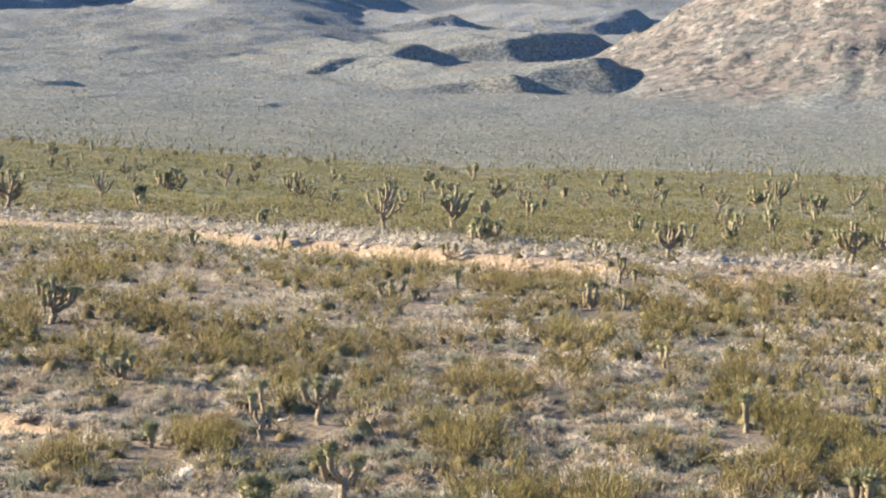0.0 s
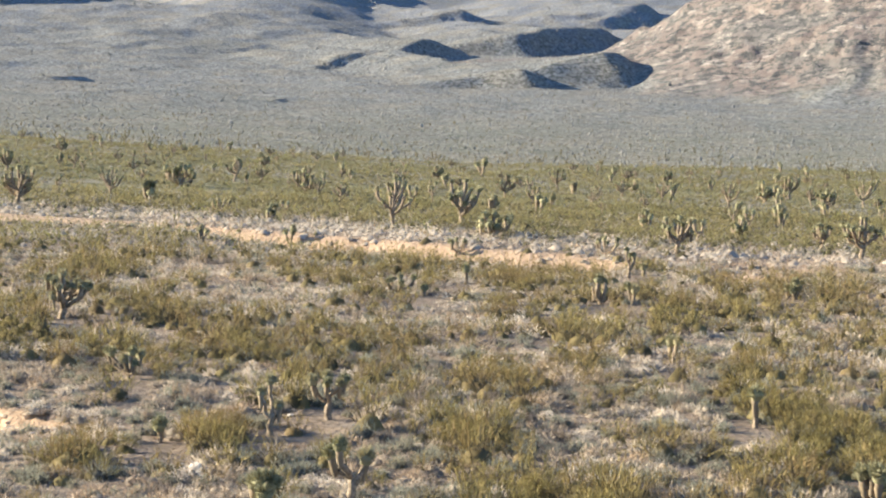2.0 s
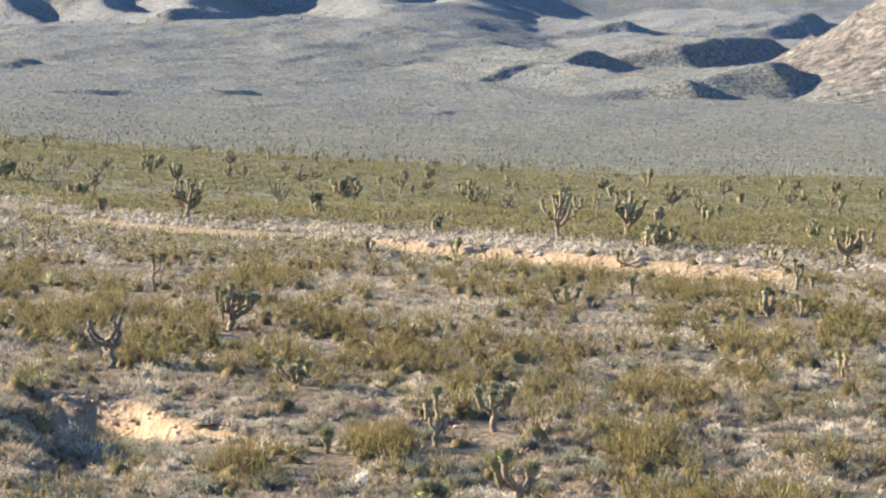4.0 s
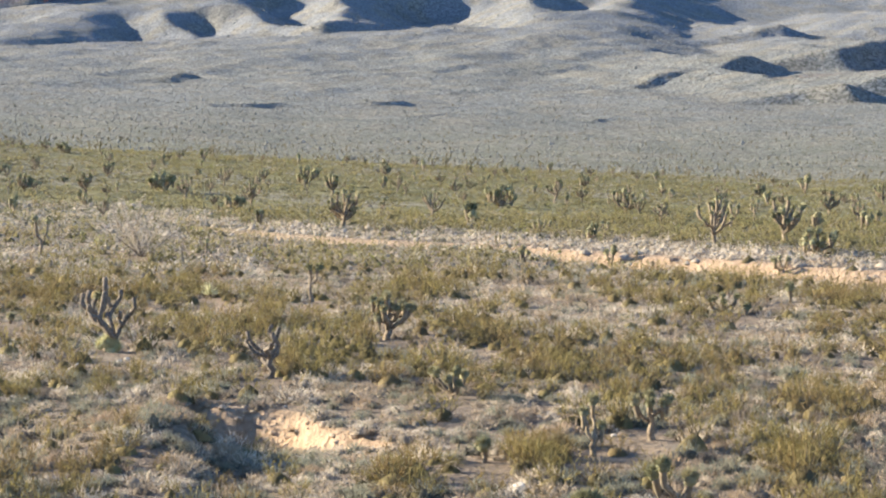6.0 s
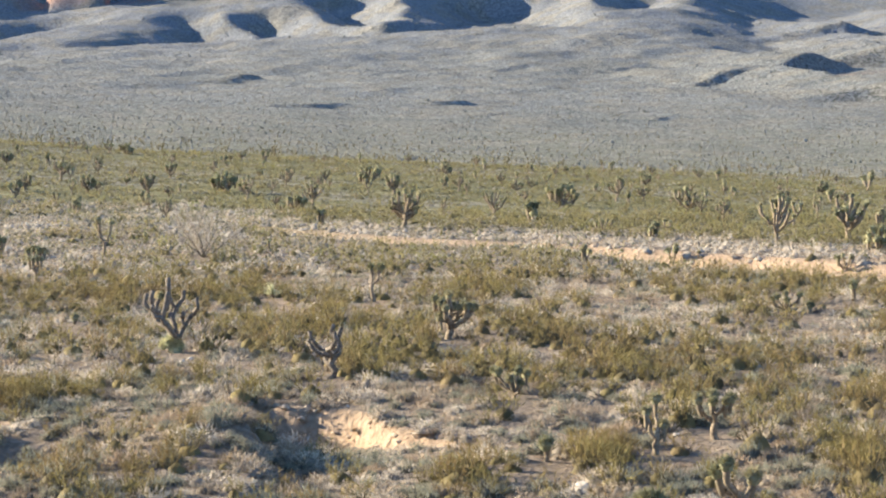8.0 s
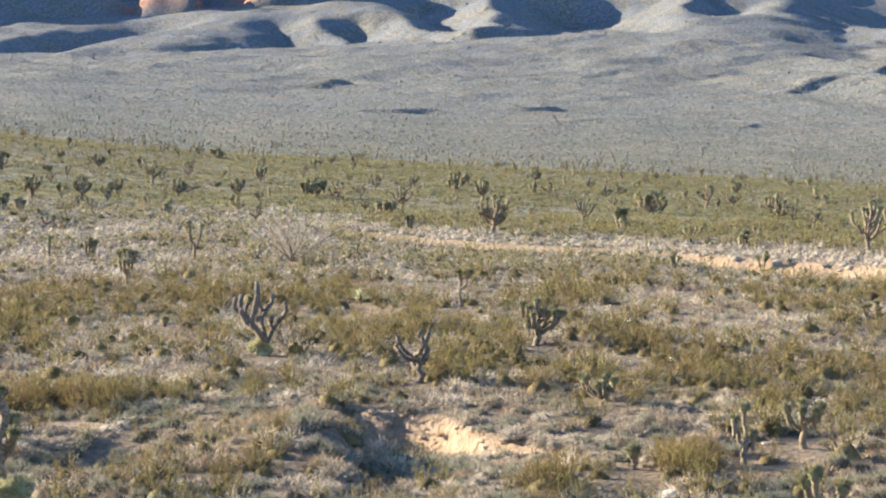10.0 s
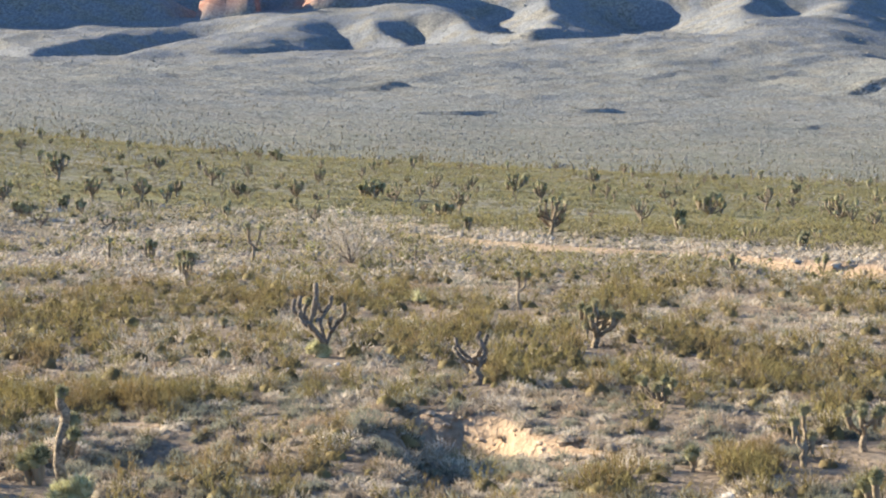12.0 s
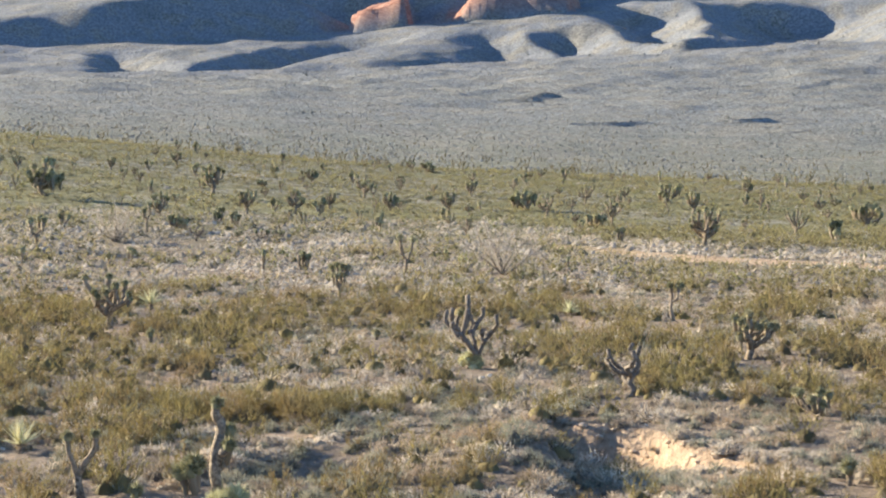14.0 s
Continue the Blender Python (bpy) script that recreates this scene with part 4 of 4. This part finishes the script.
def plant_near(style, spots):
    """spots: metres right, metres ahead, height."""
    for i, (x, y, tall) in enumerate(spots):
        seed = sum(map(ord, style)) * 7 + i * 13
        if style == "yucca":
            stood(yucca(tall, seed), x, y, seed)
        elif style == "deadbush":
            stood(bare_shrub(tall, seed), x, y, seed)
        else:
            stood(joshua(style, tall, seed, True), x, y)


FORMS = {}


def plant_far(style, spots):
    """Built a few of a kind and then copied."""
    for i, (x, y, tall) in enumerate(spots):
        key = (style, (i * 7 + int(x)) % 4)
        if key in FORMS:
            form, made = FORMS[key]
            tree = copy_thing(form, pose(x, y, height(x, y), 0, 0, 47.0 * i))
            tree.scale = [tall / made] * 3
        else:
            FORMS[key] = (stood(joshua(style, tall, 900 + 31 * len(FORMS), False), x, y), tall)


for style, spots in NEAR_PLANTS.items():
    plant_near(style, spots)
plant_far("fork", [(-20.8, 172.2, 1.80), (-62.2, 169.3, 3.85), (-14.4, 182.4, 2.10), (22.2, 186.9, 2.57), (-25.7, 191.8, 1.27), (-104.2, 178.3, 3.50), (-104.1, 201.2, 3.59), (-47.2, 246.3, 2.47), (12.3, 254.0, 2.09), (-122.5, 230.3, 1.71), (40.6, 257.9, 2.86), (-101.9, 245.0, 2.90), (-99.3, 257.9, 2.42), (-97.8, 264.5, 2.01), (-65.6, 278.3, 1.41), (26.0, 285.8, 1.73), (-28.9, 288.5, 1.98), (-146.0, 274.8, 1.87), (-127.0, 290.3, 2.25), (-61.6, 321.8, 2.33), (-162.8, 290.4, 1.82), (42.9, 347.3, 1.91), (-8.5, 358.1, 1.96), (40.8, 357.1, 1.97), (-15.4, 383.4, 2.10), (5.2, 395.0, 4.11), (-118.7, 390.2, 2.23), (28.6, 413.2, 3.17)])
plant_far("low", [(12.5, 167.2, 1.83), (0.3, 171.8, 1.64), (-24.7, 218.2, 1.80), (-90.8, 202.0, 1.45), (-89.0, 202.8, 1.33)])
plant_far("broad", [(18.7, 170.9, 3.39), (33.7, 170.2, 3.80), (32.8, 183.8, 2.66), (39.4, 184.6, 2.58), (-5.7, 198.0, 4.98), (1.0, 208.1, 5.12), (-45.5, 214.9, 4.45), (-45.7, 216.0, 3.62), (-13.3, 243.7, 2.80), (-40.5, 243.1, 3.50), (-112.9, 221.4, 3.26), (-80.9, 235.5, 1.77), (-65.4, 253.2, 3.72), (-109.3, 239.1, 3.31), (-17.2, 263.8, 2.17), (-105.6, 245.7, 3.22), (35.9, 269.6, 3.57), (-78.5, 268.4, 3.52), (-92.2, 267.3, 3.25), (7.3, 284.8, 3.51), (49.2, 283.7, 2.84), (56.5, 284.1, 3.96), (29.3, 288.3, 3.17), (-80.2, 287.2, 2.12), (-31.8, 298.9, 3.78), (-129.6, 271.2, 4.77), (-64.5, 297.0, 3.49), (49.2, 302.6, 3.69), (-145.0, 278.5, 2.23), (-115.5, 295.8, 3.65)])
plant_far("broad", [(-83.8, 307.9, 3.14), (-58.4, 317.1, 2.65), (-168.2, 282.2, 2.52), (16.7, 332.3, 3.64), (-82.3, 326.8, 2.40), (-112.3, 318.9, 1.85), (71.9, 338.3, 3.31), (-163.8, 304.7, 2.27), (30.9, 369.1, 2.84), (-165.5, 332.0, 2.84), (-177.3, 347.0, 2.34), (-120.6, 409.3, 2.33), (-161.6, 422.8, 1.98)])
plant_far("dense", [(27.9, 201.5, 2.50), (47.1, 261.0, 3.34), (-139.4, 240.7, 5.48), (-100.2, 266.1, 2.80), (43.5, 289.8, 3.53), (-105.4, 317.5, 2.74), (-3.0, 367.5, 2.61), (-33.6, 366.2, 2.61)])
plant_far("wide", [(3.8, 187.1, 2.66), (-102.7, 206.3, 2.02), (-66.3, 249.0, 2.11), (-19.4, 272.1, 3.58), (-37.1, 278.7, 3.54), (-87.2, 286.7, 3.11), (-134.1, 298.7, 1.34), (-74.6, 325.5, 3.29), (-50.0, 338.7, 1.69), (11.1, 343.9, 2.07), (-147.2, 414.4, 2.65)])
plant_far("stubby", [(-72.0, 169.2, 2.11), (-18.0, 203.5, 2.01), (19.7, 211.0, 2.43), (-55.5, 218.6, 1.97), (-34.4, 232.3, 2.95), (-99.8, 215.2, 2.08), (4.6, 242.0, 2.32), (-104.8, 221.2, 2.28), (18.4, 315.1, 2.07)])
plant_far("column", [(-52.8, 339.2, 2.63)])
plant_far("young", [(-75.7, 169.0, 2.13), (-50.4, 179.2, 1.53), (-95.9, 161.6, 2.16), (-91.2, 168.8, 1.26), (-65.0, 187.8, 1.20)])
plant_far("umbrella", [(-59.1, 146.0, 2.15)])
plant_far("young2", [(-90.8, 172.5, 1.60)])


# small ones between them
rng = np.random.default_rng(77)
for style, count in (("fork", 90), ("young2", 50), ("dense", 24), ("broad", 80)):
    for i in range(count):
        plant_far(style, [(*spot(rng.uniform(-13, 32), math.sqrt(rng.uniform(215 ** 2, 470 ** 2))), rng.uniform(1.1, 2.8))])


def build_far_trees():
    """The woodland of small trees beyond, too many to count."""
    rng = np.random.default_rng(23)
    forms = []
    for k in range(6):
        v, t = tube([(0, 0, -0.1), (0.03, 0, 0.3), (0.02, 0.03, 0.5)], (0.06, 0.05, 0.05), rng, 3)
        vs, ts = [v], [t]
        for i in range(3):
            a = 2.1 * i + k
            q = np.array((0.22 * math.cos(a), 0.22 * math.sin(a), 0.62 + 0.09 * ((i + k) % 4)))
            v2, t2 = tube([(0.02, 0.03, 0.42), 0.6 * q + (0, 0, 0.1), q], (0.04, 0.04, 0.03), rng, 3)
            vs, ts = vs + [v2], ts + [t2 + sum(map(len, vs))]
            v3, t3 = rosette(q, (0, 0, 1), 0.15, rng, 5, 0.12)
            vs, ts = vs + [v3], ts + [t3 + sum(map(len, vs))]
        forms.append((np.concatenate(vs), np.concatenate(ts)))
    a, r = np.radians(rng.uniform(-14, 33, 6600)), np.sqrt(rng.uniform(420 ** 2, 2400 ** 2, 6600))
    x, y = -r * np.sin(a), r * np.cos(a)
    keep = rng.uniform(0, 1, 6600) < np.interp(r, [420, 500, 900, 2400], [0.5, 1, 1, 0.08])
    x, y = x[keep], y[keep]
    scatter("far_joshua_trees", FAR_LEAF, forms, x, y, rng.uniform(1.4, 3.2, len(x)), np.full(len(x), 1.0), rng, "thin woodland of small Joshua trees on the plain", "trees")


FAR_LEAF = leaf_material("far_yucca_leaves", (0.12, 0.11, 0.06), (0.25, 0.22, 0.13), (0.30, 0.25, 0.17))
build_far_trees()

# ---- stones ----
def stone(name, size, seed, material, label):
    rng = np.random.default_rng(seed)
    bm = bmesh.new()
    bmesh.ops.create_icosphere(bm, subdivisions=2, radius=0.5)
    for v in bm.verts:
        n = noise.noise(v.co * 2.2 + Vector((seed, 0, 0)))
        v.co *= 1 + 0.45 * n
        v.co.x *= 1.25
        v.co.z *= 0.7
        v.co *= size
    me = bpy.data.meshes.new(name)
    bm.to_mesh(me)
    bm.free()
    me.materials.append(material)
    return tagged(new(name, me), label, "rock", "loose rocks on the plain")


for az, r, size in ((6.98, 68.2, 0.5), (-3.75, 140.0, 0.8), (0.74, 73.8, 0.32), (-3.48, 104.0, 0.4), (25.55, 124.6, 0.5), (6.93, 105.8, 0.35)):
    x, y = spot(az, r)
    stood(stone("pale_rock", size, int(10 * r), PALE_STONE, "whitish limestone rock lying among grey bushes"), x, y, 31 * r, -0.18 * size)
ROCKS = [stone("rubble_rock", 1.0, 300 + k, TAN_STONE, "tan rubble rock fallen from the gully bank") for k in range(5)]
PALES = [stone("pale_stone", 1.0, 320 + k, PALE_STONE, "small pale stone on bare soil") for k in range(4)]
rng = np.random.default_rng(41)
for i in range(120):
    az = rng.uniform(9.3, 15.8)
    at, face = gully_line(az)
    x, y = spot(az, at + rng.uniform(-2.0, 0.5))
    ob = ROCKS[i] if i < 5 else copy_thing(ROCKS[i % 5], Matrix())
    stood(ob, x, y, 77 * i, 0.03)
    ob.scale = [rng.uniform(0.07, 0.34)] * 3
for i in range(90):
    x, y = spot(rng.uniform(-13, 32), math.sqrt(rng.uniform(60 ** 2, 125 ** 2)))
    ob = PALES[i] if i < 4 else copy_thing(PALES[i % 4], Matrix())
    stood(ob, x, y, 77 * i, -0.04)
    ob.scale = [rng.uniform(0.12, 0.34)] * 3


# ---- the nearest bushes, each for itself ----
def bush(kind, seed, material, label):
    """A bush 1 m wide: its leaves, and the bare stems at its foot."""
    rng = np.random.default_rng(seed)
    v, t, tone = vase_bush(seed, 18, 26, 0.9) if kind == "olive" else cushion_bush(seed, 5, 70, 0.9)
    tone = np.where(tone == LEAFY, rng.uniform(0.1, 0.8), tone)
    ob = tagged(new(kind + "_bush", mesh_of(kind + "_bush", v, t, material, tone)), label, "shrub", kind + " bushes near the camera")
    vs, ts, start = [], [], 0
    for i in range(7):
        a = rng.uniform(0, 6.28)
        line, end = bend((0, 0, -0.08), (0.6 * math.cos(a), 0.6 * math.sin(a), 0.7), 0.48, 0.2, rng, 3, 0.15)
        v, t = tube(line, (0.02, 0.016, 0.012, 0.008), rng, 4)
        vs, ts, start = vs + [v], ts + [t + start], start + len(v)
    part("stems", mesh_of("stems", np.concatenate(vs), np.concatenate(ts), TWIG), ob, "thin dark woody stems")
    return ob


NEAR_BUSHES = (("olive", OLIVE, "rounded olive-brown bush with feathery twigs", 130, (1.1, 2.0)), ("grey", GREY, "pale grey cushion bush on stony soil", 110, (0.7, 1.3)),
               ("sage", SAGE, "dusty grey-green sage bush", 40, (0.9, 1.6)))
for kind, material, label, count, (small, large) in NEAR_BUSHES:
    forms, placed = [bush(kind, 500 + 17 * k + len(label), material, label) for k in range(5)], 0
    x, y = strewn(rng, 4000, 57, 92)
    g = greenness(x, y)
    for px, py in zip(*(q[(g > 0.15) if kind == "olive" else (g < 0.25)] for q in (x, y))):
        if placed == count:
            break
        ob = forms[placed] if placed < 5 else copy_thing(forms[placed % 5], Matrix())
        stood(ob, px, py, 61 * placed, 0.03)
        wide = rng.uniform(small, large)
        ob.scale = (wide, wide, wide * rng.uniform(0.65, 0.95))
        placed += 1
